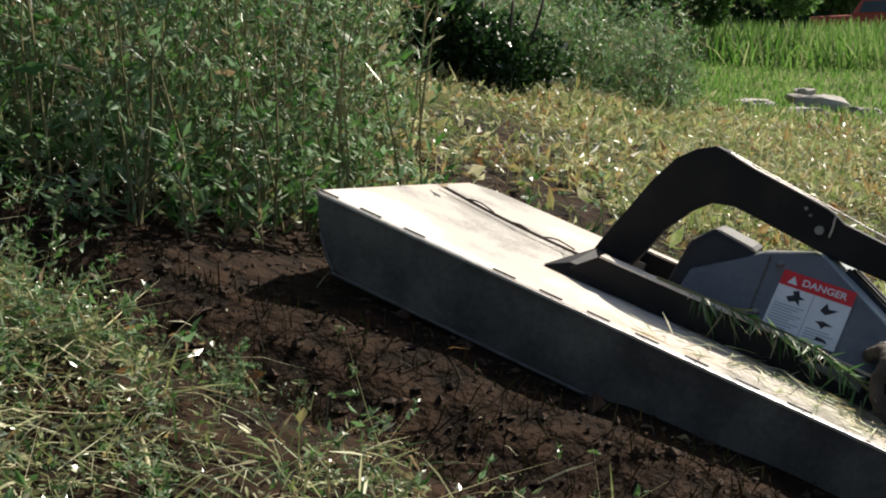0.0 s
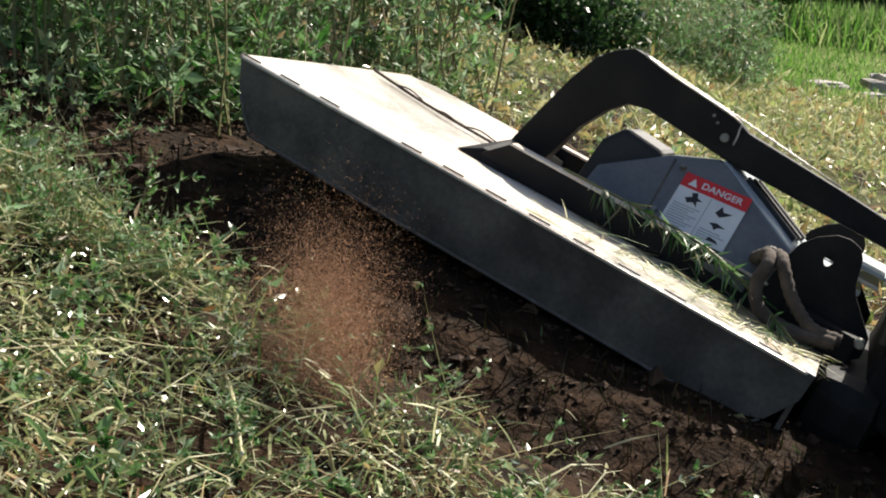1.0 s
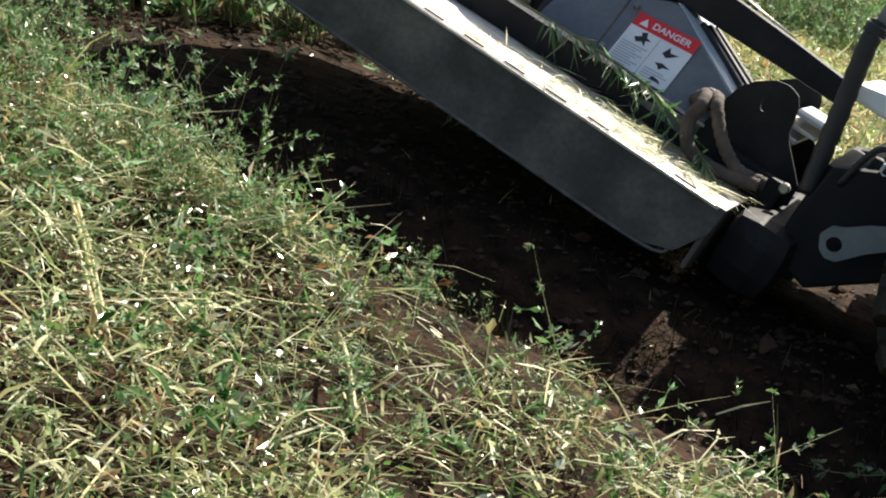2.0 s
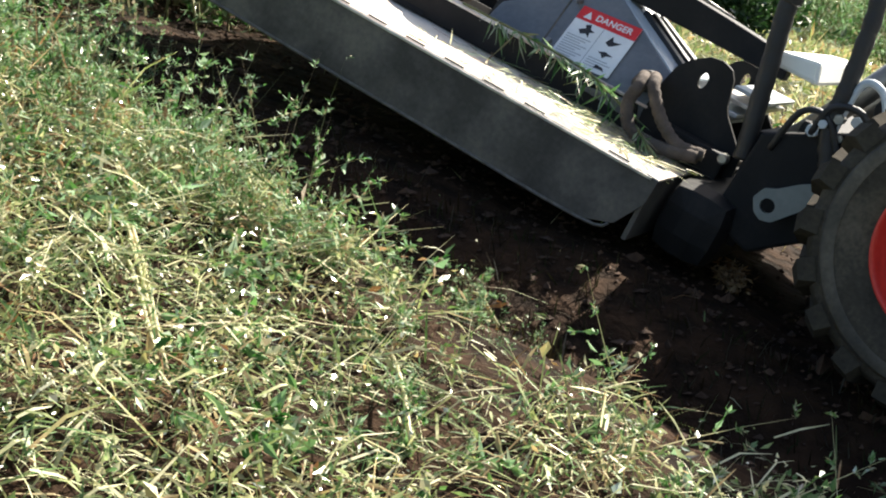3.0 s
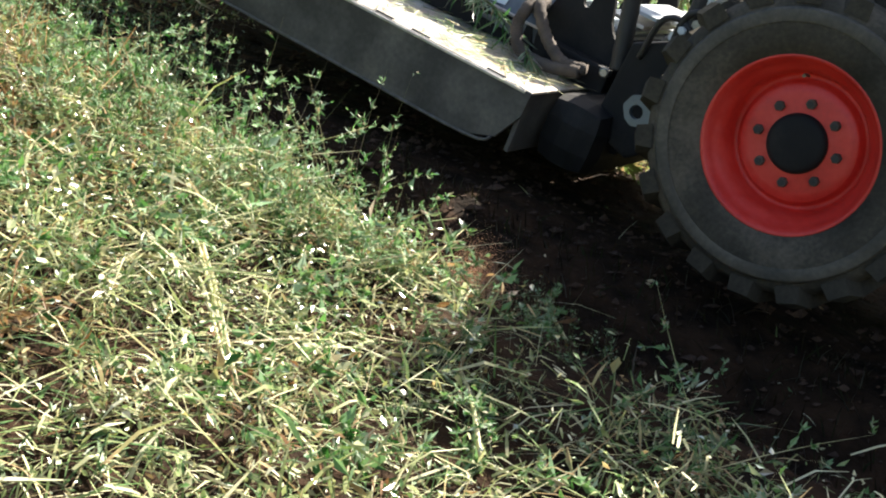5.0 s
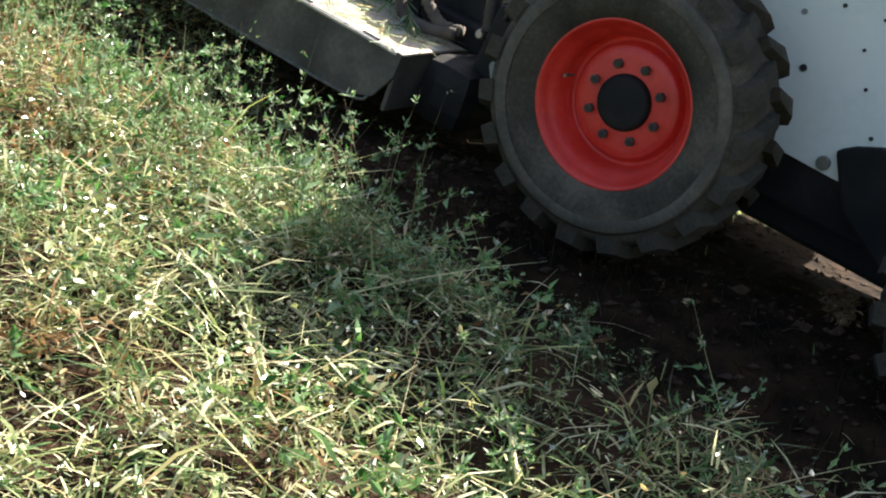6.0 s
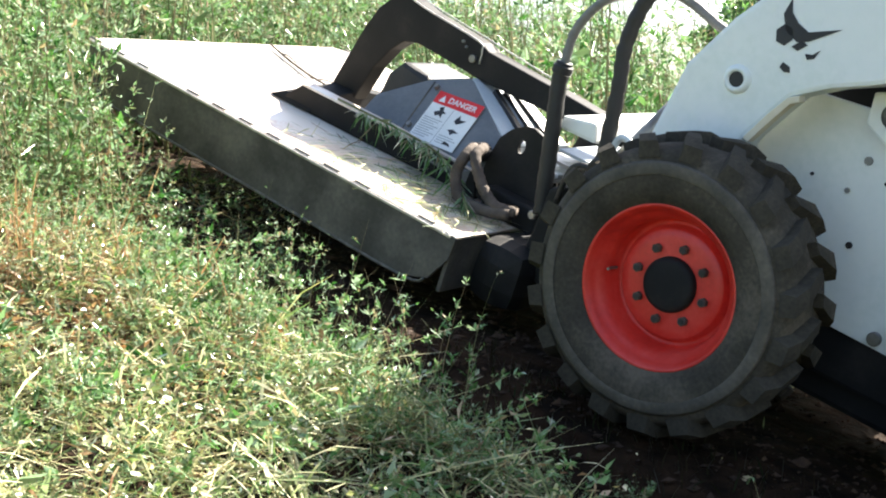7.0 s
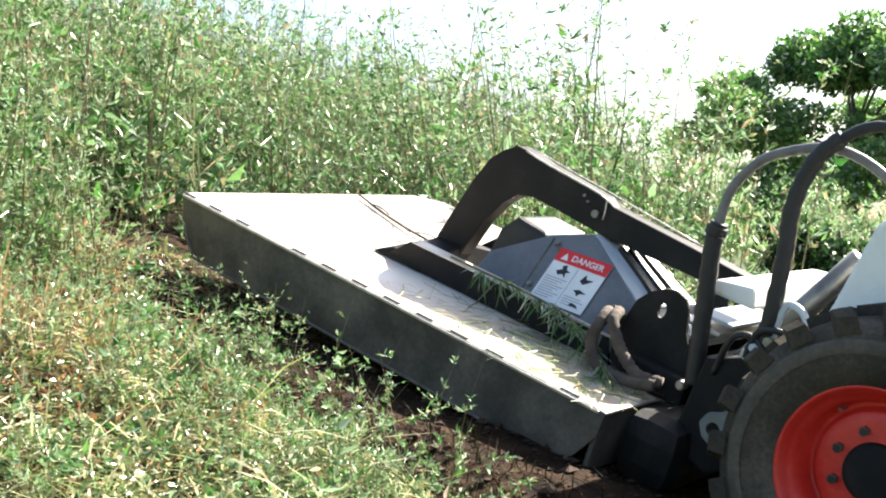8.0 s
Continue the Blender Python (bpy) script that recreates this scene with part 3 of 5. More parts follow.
# hydraulic hoses that arch from the arm down to the cutter
part("supply_hose", tube([(0.66, -0.40, -0.12), (0.69, -0.40, 0.02), (0.72, -0.40, 0.16), (0.75, -0.40, 0.30), (0.752, -0.40, 0.36)], 0.027, 12, 8, 0.05), M_RUBBER, loader, "black sleeved hydraulic hose", True)
part("supply_hose", tube([(0.752, -0.40, 0.35), (0.752, -0.40, 0.46), (0.70, -0.40, 0.565), (0.62, -0.40, 0.625), (0.52, -0.40, 0.668), (0.42, -0.40, 0.667), (0.30, -0.40, 0.63), (0.18, -0.40, 0.60)], 0.015, 12, 8, 0.03), M_GREYHOSE, loader, "grey hydraulic hose in an arch", True)
part("hose_clamp", disc((0.752, -0.40, 0.335), 0.033, 0.03, "z", 16, 0.004), M_RUBBER, loader, "black clamp")
part("return_hose", tube([(0.44, -0.35, -0.02), (0.488, -0.35, 0.08), (0.495, -0.35, 0.18), (0.52, -0.35, 0.36), (0.545, -0.35, 0.49), (0.53, -0.35, 0.628), (0.478, -0.35, 0.71)], 0.024, 12, 8, 0.07), M_RUBBER, loader, "black sleeved hydraulic hose", True)
part("return_hose", tube([(0.49, -0.35, 0.69), (0.44, -0.35, 0.745), (0.37, -0.35, 0.775), (0.26, -0.35, 0.77), (0.12, -0.36, 0.73)], 0.016, 12, 8, 0.03), M_RUBBER, loader, "", True)

# ---- brush cutter ----
cutter = rider("brush_cutter", "steel rotary brush cutter deck with dusty worn top and black frame", "brush cutter")
DX0, DX1, DN, DF, DT = 0.79, 2.66, -0.165, -1.69, -0.24
bm = bmesh.new()
outline = [(DX1, DN), (DX1, DF + 0.10), (DX1 - 0.10, DF), (DX0 + 0.05, DF), (DX0, DF + 0.06), (DX0, DN)]
f0 = bm.faces.new([bm.verts.new((x, y, DT)) for x, y in outline])
r_ = bmesh.ops.extrude_face_region(bm, geom=[f0])
bmesh.ops.translate(bm, vec=(0, 0, -0.010), verts=[v for v in r_["geom"] if isinstance(v, bmesh.types.BMVert)])
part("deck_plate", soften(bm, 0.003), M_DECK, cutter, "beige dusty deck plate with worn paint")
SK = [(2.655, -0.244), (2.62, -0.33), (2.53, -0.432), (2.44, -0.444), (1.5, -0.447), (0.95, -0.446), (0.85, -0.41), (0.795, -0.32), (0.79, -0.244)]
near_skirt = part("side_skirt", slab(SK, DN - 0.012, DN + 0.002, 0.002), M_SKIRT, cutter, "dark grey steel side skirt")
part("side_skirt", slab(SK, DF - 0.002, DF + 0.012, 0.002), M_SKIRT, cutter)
runner = tube([(2.605, DN + 0.004, -0.347), (2.53, DN + 0.004, -0.431), (2.44, DN + 0.004, -0.443), (1.5, DN + 0.004, -0.446), (0.95, DN + 0.004, -0.445), (0.86, DN + 0.004, -0.415)], 0.005, 8, 4)
part("skid_edge", runner, M_SCRAPED, near_skirt, "scraped bare lower edge", True)
part("top_rim", block(DX0 + 0.02, DX1 - 0.01, DN - 0.006, DN + 0.007, DT - 0.012, DT - 0.003, 0.002), M_PALE_EDGE, near_skirt, "pale weld line along the deck's edge")
for k in range(13):          # stitch welds along the deck's edge
    x = DX0 + 0.10 + k * 0.142
    if k not in (1, 9):
        part("weld_gap", block(x, x + 0.068, DN - 0.016, DN - 0.006, DT + 0.0005, DT + 0.004, 0), M_INK, cutter)
part("front_lip", tube([(2.655, DN - 0.01, -0.25), (2.66, -0.9, -0.25), (2.655, DF + 0.10, -0.25)], 0.010, 8, 3), M_DECK, cutter, "rounded front lip", True)
part("front_baffle", block(2.36, 2.375, DF + 0.05, DN - 0.015, -0.33, -0.251, 0.003), M_SKIRT, cutter, "dark front baffle")
part("rear_baffle", block(0.80, 0.815, DF + 0.01, DN - 0.015, -0.44, -0.251, 0.003), M_SKIRT, cutter, "dark rear baffle")
part("blade_carrier", disc((1.65, -0.93, -0.39), 0.46, 0.02, "z", 36, 0.004), M_BLACK, cutter, "blade carrier under the deck")
part("hitch_beam", block(0.585, 0.785, -1.45, -0.27, -0.45, -0.225, 0.075), M_BLACK, cutter, "black hitch beam behind the deck")

# push beam: a bent box beam over the motor
BEAM = [(1.99, -0.235), (1.955, -0.115), (1.885, 0.10), (1.842, 0.195), (1.795, 0.245), (1.74, 0.278), (1.68, 0.272), (1.60, 0.255), (1.345, 0.225), (1.30, 0.205), (0.97, 0.180), (0.74, 0.158),
        (0.74, 0.085), (0.95, 0.090), (1.295, 0.095), (1.53, 0.118), (1.62, 0.125), (1.685, 0.110), (1.735, 0.060), (1.79, -0.03), (1.86, -0.235)]
beam = part("push_beam", slab(BEAM, -0.895, -0.815, 0.006), M_BLACK, cutter, "black bent push beam")
part("beam_edge", tube([(1.70, -0.812, 0.274), (1.60, -0.812, 0.256), (1.36, -0.812, 0.228), (1.33, -0.812, 0.20), (1.325, -0.812, 0.15)], 0.0035, 6, 4), M_PALE_EDGE, beam, "thin bright line along the beam's edge", True)
part("beam_edge", tube([(1.72, -0.893, 0.277), (1.60, -0.893, 0.259), (1.36, -0.893, 0.231), (0.98, -0.893, 0.184)], 0.003, 6, 3), M_PALE_EDGE, beam, "thin bright line along the beam's edge", True)
for px, pz, pr in ((1.359, 0.159, 0.015), (1.42, 0.205, 0.006), (1.40, 0.19, 0.005)):
    part("beam_pin", disc((px, -0.812, pz), pr, 0.014, sides=16, bevel=0.002), M_STEEL, beam, "steel pin")
for yy in (-0.58, -1.13):
    rail = part("rail", slab([(2.00, -0.238), (1.965, -0.205), (1.905, -0.150), (1.80, -0.145), (1.05, -0.150), (1.02, -0.238)], yy - 0.014, yy + 0.012, 0.003), M_BLACK, cutter, "black mounting rail")
    # pale flange: the black rail's sunlit top is painted in
    part("rail_lip", block(1.02, 1.90, yy - 0.05, yy + 0.014, -0.150, -0.142, 0.002), M_DECK, rail, "rail flange in pale deck paint, its sunlit top put into the colour")
    part("foot", hull([(2.05, yy + 0.02, -0.236), (1.83, yy + 0.02, -0.236), (2.05, yy - 0.03, -0.236), (1.83, -0.86, -0.236), (1.99, -0.86, -0.236), (1.83, yy, -0.19), (1.98, yy, -0.20), (1.85, -0.86, -0.15), (1.95, -0.86, -0.15)], 0.004), M_BLACK, cutter, "black foot plate")
# motor housing
near = [(1.667, -0.612, -0.215), (1.655, -0.705, -0.090), (1.476, -0.771, 0.036), (1.344, -0.790, 0.089), (1.310, -0.785, 0.090), (1.000, -0.640, -0.045), (0.990, -0.588, -0.110), (1.10, -0.560, -0.165), (1.66, -0.585, -0.238), (1.05, -0.575, -0.238)]
housing = part("motor_housing", hull(near + [(x, -1.70 - y, z) for x, y, z in near], 0.006), M_GREY, cutter, "satin grey faceted motor housing")
part("louvre_plate", hull([(1.325, -0.797, 0.098), (1.015, -0.655, -0.032), (1.26, -0.99, 0.100), (0.97, -0.99, -0.028), (1.325, -0.797, 0.092), (1.015, -0.655, -0.040), (1.26, -0.99, 0.092), (0.97, -0.99, -0.036)], 0.002), M_LOUVRE, housing, "pale sloping louvre plate")
PLATE = [Vector(c) for c in ((1.325, -0.797, 0.098), (1.015, -0.655, -0.032), (1.26, -0.99, 0.100), (0.97, -0.99, -0.028))]
PLATE_UP = (PLATE[1] - PLATE[0]).cross(PLATE[2] - PLATE[0]).normalized()
PLATE_UP = PLATE_UP if PLATE_UP.z > 0 else -PLATE_UP


def on_plate(u, v):
    return PLATE[0].lerp(PLATE[1], u).lerp(PLATE[2].lerp(PLATE[3], u), v)


# slots are raised black bars, the shade inside them painted on
for k in range(3):
    v0 = 0.26 + 0.21 * k
    bm = bmesh.new()
    low = [on_plate(u, v) + PLATE_UP * 0.002 for u, v in ((0.22, v0), (0.93, v0), (0.93, v0 + 0.085), (0.22, v0 + 0.085))]
    vs = [bm.verts.new(p) for p in low] + [bm.verts.new(p + PLATE_UP * 0.016) for p in low]
    for q_ in ((0, 1, 2, 3), (4, 5, 6, 7), (0, 1, 5, 4), (1, 2, 6, 5), (2, 3, 7, 6), (3, 0, 4, 7)):
        bm.faces.new([vs[i] for i in q_])
    part("slot", bm, M_INK, housing, "raised black bar painting the shade of a louvre slot")
part("front_cover", hull([(1.72, -0.76, -0.236), (1.72, -1.08, -0.236), (1.70, -0.80, -0.02), (1.70, -1.06, -0.02), (1.645, -0.80, 0.045), (1.645, -1.06, 0.045), (1.50, -0.78, 0.030), (1.50, -1.08, 0.030), (1.48, -0.72, -0.236), (1.48, -1.12, -0.236)], 0.02), M_RUBBER, cutter, "black front cover of the motor")
SC = Vector((1.290, -0.6698, -0.0603))
SN = Vector((0.1216, 0.7917, 0.5987)).normalized()
SU = Vector((-0.2185, 0.0175, 0.0195))
SU = (SU - SN * SU.dot(SN)).normalized()
SV = SN.cross(SU).normalized()
LABEL = Matrix((SU, SV, SN)).transposed().to_4x4()
LABEL.translation = SC + SN * 0.0065


def label_slab(points, depth, lift):
    bm = bmesh.new()
    f = bm.faces.new([bm.verts.new((x, y, lift)) for x, y in points])
    r = bmesh.ops.extrude_face_region(bm, geom=[f])
    bmesh.ops.translate(bm, vec=(0, 0, depth), verts=[v for v in r["geom"] if isinstance(v, bmesh.types.BMVert)])
    bm.transform(LABEL)
    return bm


def rect(x0, x1, y0, y1):
    return [(x0, y0), (x1, y0), (x1, y1), (x0, y1)]


LW, LH = 0.109, 0.106
sticker = part("warning_label", label_slab(rect(-LW, LW, -LH, LH), 0.001, 0), M_STICKER, cutter, "white warning label with a red DANGER band")
part("red_band", label_slab(rect(-LW, LW, LH - 0.052, LH), 0.0008, 0.0012), M_STRED, sticker, "red band")
part("divider", label_slab(rect(-0.0012, 0.0012, -LH + 0.004, LH - 0.056), 0.0006, 0.0012), M_GREYINK, sticker)
font = bpy.data.curves.new("danger_text", "FONT")
font.body, font.size, font.align_x, font.align_y, font.extrude = "DANGER", 0.033, "CENTER", "CENTER", 0.0004
font.offset = 0.0006
word = new("danger_word", font)
bpy.context.view_layer.update()
word_mesh = bpy.data.meshes.new_from_object(word.evaluated_get(bpy.context.evaluated_depsgraph_get()))
bpy.data.objects.remove(word)
word_mesh.transform(LABEL @ Matrix.Translation((0.020, LH - 0.027, 0.0026)))
word_mesh.materials.clear()
word_mesh.materials.append(M_STICKER)
word_ob = new("danger_word", word_mesh)
word_ob.parent = sticker
part("warning_triangle", label_slab([(-0.088, LH - 0.042), (-0.058, LH - 0.042), (-0.073, LH - 0.013)], 0.0006, 0.0024), M_STICKER, sticker, "white triangle")
FIGURES = [[(-0.075, 0.018), (-0.055, 0.030), (-0.062, 0.042), (-0.045, 0.050), (-0.038, 0.032), (-0.020, 0.026), (-0.036, 0.020), (-0.030, 0.000), (-0.045, 0.012), (-0.062, 0.004)],
           [(0.030, 0.010), (0.042, 0.040), (0.052, 0.022), (0.080, 0.026), (0.062, 0.010), (0.048, 0.000)],
           [(0.028, -0.030), (0.050, -0.022), (0.082, -0.030), (0.060, -0.036), (0.052, -0.048), (0.042, -0.036)],
           [(0.05, -0.075), (0.075, -0.080), (0.085, -0.092), (0.070, -0.088), (0.045, -0.090)]]
for fig in FIGURES:
    part("pictogram", label_slab(fig, 0.0005, 0.0012), M_INK, sticker, "plain black pictogram shape")
for k in range(9):
    yb = -0.012 - k * 0.0098
    part("text_bar", label_slab(rect(-0.100, -0.012 - 0.014 * ((k * 7) % 3), yb, yb + 0.0038), 0.0004, 0.0012), M_GREYINK, sticker)
    if k > 4:
        part("text_bar", label_slab(rect(0.010, 0.094 - 0.016 * ((k * 5) % 3), yb, yb + 0.0038), 0.0004, 0.0012), M_GREYINK, sticker)
for bx, by, bz in ((1.419, -0.735, 0.024), (1.425, -0.643, -0.124)):
    c = Vector((bx, by, bz)) + SN * 0.008
    bm = bmesh.new()
    bmesh.ops.create_cone(bm, cap_ends=True, segments=12, radius1=0.0125, radius2=0.009, depth=0.014, matrix=Matrix.Translation(c) @ LABEL.to_3x3().to_4x4())
    part("housing_bolt", bm, M_STEEL, housing, "bright bolt head")
seam = tube([Vector((1.455, -0.766, 0.030)) + SN * 0.004, Vector((1.44, -0.62, -0.160)) + SN * 0.004], 0.004, 6, 1)
part("panel_seam", seam, M_SKIRT, housing)
# quick-attach plates of the cutter, with their slots
QP = [(1.030, -0.16), (1.015, -0.06), (0.998, 0.003), (0.963, 0.045), (0.916, 0.076), (0.875, 0.082), (0.840, 0.070), (0.822, 0.044), (0.800, -0.046), (0.70, -0.130), (0.69, -0.235), (1.02, -0.235)]
for yy in (-0.58, -1.13):
    part("attach_plate", plate_with_hole(QP, (0.905, 0.004), 0.014, 0.024, yy - 0.008, yy + 0.008), M_BLACK, cutter, "black plate with a slotted hole")
# pale bars added in place of the stripes of light through the hitch
for k, (x0, x1, z0) in enumerate(((0.80, 1.02, -0.085), (0.78, 0.92, -0.055), (0.74, 0.88, -0.020), (0.72, 0.84, 0.015))):
    part("light_stripe_bar", block(x0, x1, -1.10, -0.62 - 0.03 * k, z0 - 0.006, z0 + 0.006, 0.002), M_LOUVRE if k != 2 else M_PALE_EDGE, cutter, "pale flat bar added as a stripe of light in the hitch")
part("hitch_cover", block(0.72, 0.95, -0.572, -0.50, -0.238, -0.15, 0.01), M_BLACK, cutter, "black hitch bracket")
part("hitch_pin", disc((0.72, -0.47, -0.155), 0.016, 0.04, sides=14, bevel=0.004), M_STEEL, cutter, "bright pin end")
# sleeved motor hoses over the housing's corner
part("motor_hose", tube([(1.09, -0.60, -0.10), (1.06, -0.53, -0.062), (1.045, -0.47, -0.085), (1.046, -0.45, -0.145), (0.995, -0.43, -0.205), (0.89, -0.42, -0.208), (0.78, -0.42, -0.18)], 0.020, 12, 8, 0.06), M_HOSE, cutter, "brown sleeved hydraulic hose", True)
part("motor_hose", tube([(1.07, -0.62, -0.08), (1.03, -0.54, -0.052), (1.005, -0.47, -0.066), (0.955, -0.45, -0.118), (0.905, -0.44, -0.155), (0.846, -0.43, -0.178), (0.77, -0.44, -0.17)], 0.019, 12, 8, 0.10), M_HOSE, cutter, "brown sleeved hydraulic hose", True)
part("hose_port", disc((1.055, -0.575, -0.075), 0.034, 0.05, "y", 16, 0.006), M_RUBBER, cutter, "black hose port")


# ---- plants ----
rng = np.random.default_rng(7)


def quads(centre, along, side, length, width, fold, out_v, out_f):
    """Leaf blades: base, left, tip, right, folded along the middle."""
    n = len(centre)
    up = np.cross(along, side)
    base = centre
    mid = centre + along * (length * 0.45)[:, None] + up * (fold * width)[:, None]
    tip = centre + along * length[:, None] - up * (fold * length * 0.25)[:, None]
    v = np.stack([base, mid + side * (width / 2)[:, None], tip, mid - side * (width / 2)[:, None]], 1).reshape(-1, 3)
    k = sum(len(a_) for a_ in out_v)
    out_v.append(v)
    out_f.append(k + np.arange(n * 4).reshape(-1, 4))


def unit(v):
    return v / np.maximum(1e-9, np.linalg.norm(v, axis=-1, keepdims=True))


def blades(pos, az, pitch, length, width, bend, out_v, out_f):
    """Long blades of two quads each, bent at the middle."""
    n = len(pos)
    d = np.stack([np.cos(az) * np.cos(pitch), np.sin(az) * np.cos(pitch), np.sin(pitch)], 1)
    d2 = unit(d + np.stack([np.zeros(n), np.zeros(n), -bend], 1))
    s = unit(np.cross(d, np.tile([0.0, 0.0, 1.0], (n, 1)) + rng.normal(0, 0.35, (n, 3)))) * (width / 2)[:, None]
    p1 = pos + d * (length * 0.5)[:, None]
    p2 = p1 + d2 * (length * 0.5)[:, None]
    v = np.stack([pos - s * 0.8, pos + s * 0.8, p1 - s, p1 + s, p2 - s * 0.25, p2 + s * 0.25], 1).reshape(-1, 3)
    k = sum(len(a_) for a_ in out_v)
    i = k + np.arange(n)[:, None] * 6
    out_v.append(v)
    out_f.append(np.concatenate([i + np.array([[0, 1, 3, 2]]), i + np.array([[2, 3, 5, 4]])]))


def stuff(name, out_v, out_f, mat, label, category):
    v, f = np.concatenate(out_v), np.concatenate(out_f)
    ob = raw(name, v.tolist(), f.tolist(), [mat])
    return tagged(ob, label, category, kind="stuff")


def sq(x, y):
    return (x - 2.36) * HX + (y - 2.31) * HY, (x - 2.36) * 0.480 + (y - 2.31) * 0.877


def scatter(n, x0, x1, y0, y1, keep):
    x, y = rng.uniform(x0, x1, n), rng.uniform(y0, y1, n)
    k = keep(x, y)
    x, y = x[k], y[k]
    return np.stack([x, y, land(x, y)], 1)


def open_ground(x, y):
    s, q = sq(x, y)
    clump = 0.5 + 0.5 * np.sin(x * 3.1 + 1.7 * np.sin(y * 2.3)) * np.sin(y * 3.7 + x)
    rim = np.interp(s, [1.2, 2.0, 2.6, 3.0, 3.4, 3.75, 4.2, 4.5], [-0.28, -0.22, -0.11, 0.16, 0.34, 0.64, 0.80, 2.4])       # the cut edge runs closer to the deck uphill
    chance = np.interp(q - rim + 0.06 * np.sin(s * 7) + 0.035 * np.sin(s * 17), [-0.84, -0.75, -0.67, 0.0], [1.0, 0.85, 0.02, 0.004]) * (0.30 + 0.70 * clump) * np.interp(s, [3.0, 3.8], [1.0, 0.55])
    hole = np.sin(x * 27 + 2.2 * np.sin(y * 15 + x * 4)) * np.sin(y * 25 + 2.2 * np.sin(x * 19 - y * 3))
    chance = chance * np.interp(hole, [-1.0, -0.25, 0.10, 1.0], [0.02, 0.14, 1.0, 1.0])      # dark gaps down to the soil
    return (rng.random(len(x)) < chance) & (np.abs(x) < 0.62 * y + 0.6)


def weed_mesh(count, spread, low, high, leaves, leaf, lean=0.12):
    """Tall leafy weeds rooted round the origin: stems, then leaves."""
    v, f = [], []
    sv, sf = [], []
    for _ in range(count):
        h = rng.uniform(low, high)
        root = np.array([rng.normal(0, spread), rng.normal(0, spread), -0.03])
        tilt = rng.normal(0, lean, 2)
        curl = rng.normal(0, 0.10, 2)
        t = np.linspace(0, 1, 5)
        line = root + np.stack([tilt[0] * h * t + curl[0] * h * t ** 2, tilt[1] * h * t + curl[1] * h * t ** 2, h * t], 1)
        k = sum(len(a_) for a_ in sv)
        rad = 0.006 * (1.1 - t) * (h / 1.2)
        ring = np.stack([line + np.stack([np.cos(g) * rad, np.sin(g) * rad, 0 * rad], 1) for g in (0, 2.09, 4.19)], 1).reshape(-1, 3)
        sv.append(ring)
        sf.append(np.array([(k + i * 3 + j, k + i * 3 + (j + 1) % 3, k + i * 3 + 3 + (j + 1) % 3, k + i * 3 + 3 + j) for i in range(4) for j in range(3)]))
        m = int(leaves * h)
        nb = max(3, int(13 * h))                     # side shoots that carry the leaves in sprays
        ub = np.sort(rng.uniform(0.02, 1.0, nb) ** 1.15)
        node = np.stack([np.interp(ub, t, line[:, c]) for c in range(3)], 1)
        gb_ = rng.uniform(0, math.tau, nb)
        db = unit(np.stack([np.cos(gb_), np.sin(gb_), rng.normal(0.75, 0.35, nb)], 1))
        lb = h * rng.uniform(0.06, 0.24, nb) * (1.1 - 0.75 * ub)
        quads(node, db, unit(np.cross(db, rng.normal(0, 1, (nb, 3)))), lb, np.full(nb, 0.004), np.zeros(nb), v, f)
        pick = rng.integers(0, nb, m)
        along = rng.uniform(0.05, 1.05, m)
        u = ub[pick]
        pos = node[pick] + db[pick] * (lb[pick] * along)[:, None]
        g = rng.uniform(0, math.tau, m)
        al = unit(np.stack([np.cos(g), np.sin(g), rng.normal(0.15, 0.5, m)], 1) + 0.7 * db[pick])
        sd = unit(np.cross(al, rng.normal(0, 0.5, (m, 3)) + [0, 0, 1.0]))
        size = leaf * rng.lognormal(-0.15, 0.30, m) * (1.15 - 0.6 * u)
        quads(pos, al, sd, size, size * rng.uniform(0.22, 0.48, m), rng.uniform(-0.1, 0.4, m), v, f)
    return sv, sf, v, f


# cut grass and leaf litter over the bank in front
def mound(x, y):
    """Small heaps in the cut grass."""
    heap = 0.058 * (1 + np.sin(x * 17 + 3 * np.sin(y * 7)) * np.sin(y * 19 + 2 * np.sin(x * 9))) + 0.018 * (1 + np.sin(x * 41 + y * 13) * np.sin(y * 37 - x * 11))
    return heap * np.interp(sq(x, y)[1], [-0.80, -0.66], [1.0, 0.0])


V, F = [], []
p = scatter(260000, -2.6, 2.4, 1.55, 5.4, open_ground)
n = len(p)
p[:, 2] += 1.6 * mound(p[:, 0], p[:, 1]) * rng.random(n) ** 0.7 - 0.012
blades(p, rng.uniform(0, math.tau, n), rng.normal(0.12, 0.45, n), rng.gamma(1.7, 0.030, n) + 0.012, rng.gamma(3, 0.0010, n) + 0.0010, rng.uniform(0.0, 0.6, n), V, F)
p = scatter(215000, -2.6, 2.4, 1.55, 5.4, open_ground)
n = len(p)
p[:, 2] += 1.55 * mound(p[:, 0], p[:, 1]) * rng.uniform(0.1, 1.1, n) + 0.005
al = unit(rng.normal(0, 1, (n, 3)) * [1, 1, 0.7])
sd = unit(np.cross(al, rng.normal(0, 1, (n, 3)) * [0.7, 0.7, 1]))
ln = rng.gamma(2.2, 0.0048, n) + 0.005
quads(p, al, sd, ln, ln * rng.uniform(0.20, 0.62, n), rng.uniform(-0.25, 0.45, n), V, F)
stuff("grass_litter", V, F, M_LITTER, "sunlit litter of cut green and straw-coloured grass", "cut grass")

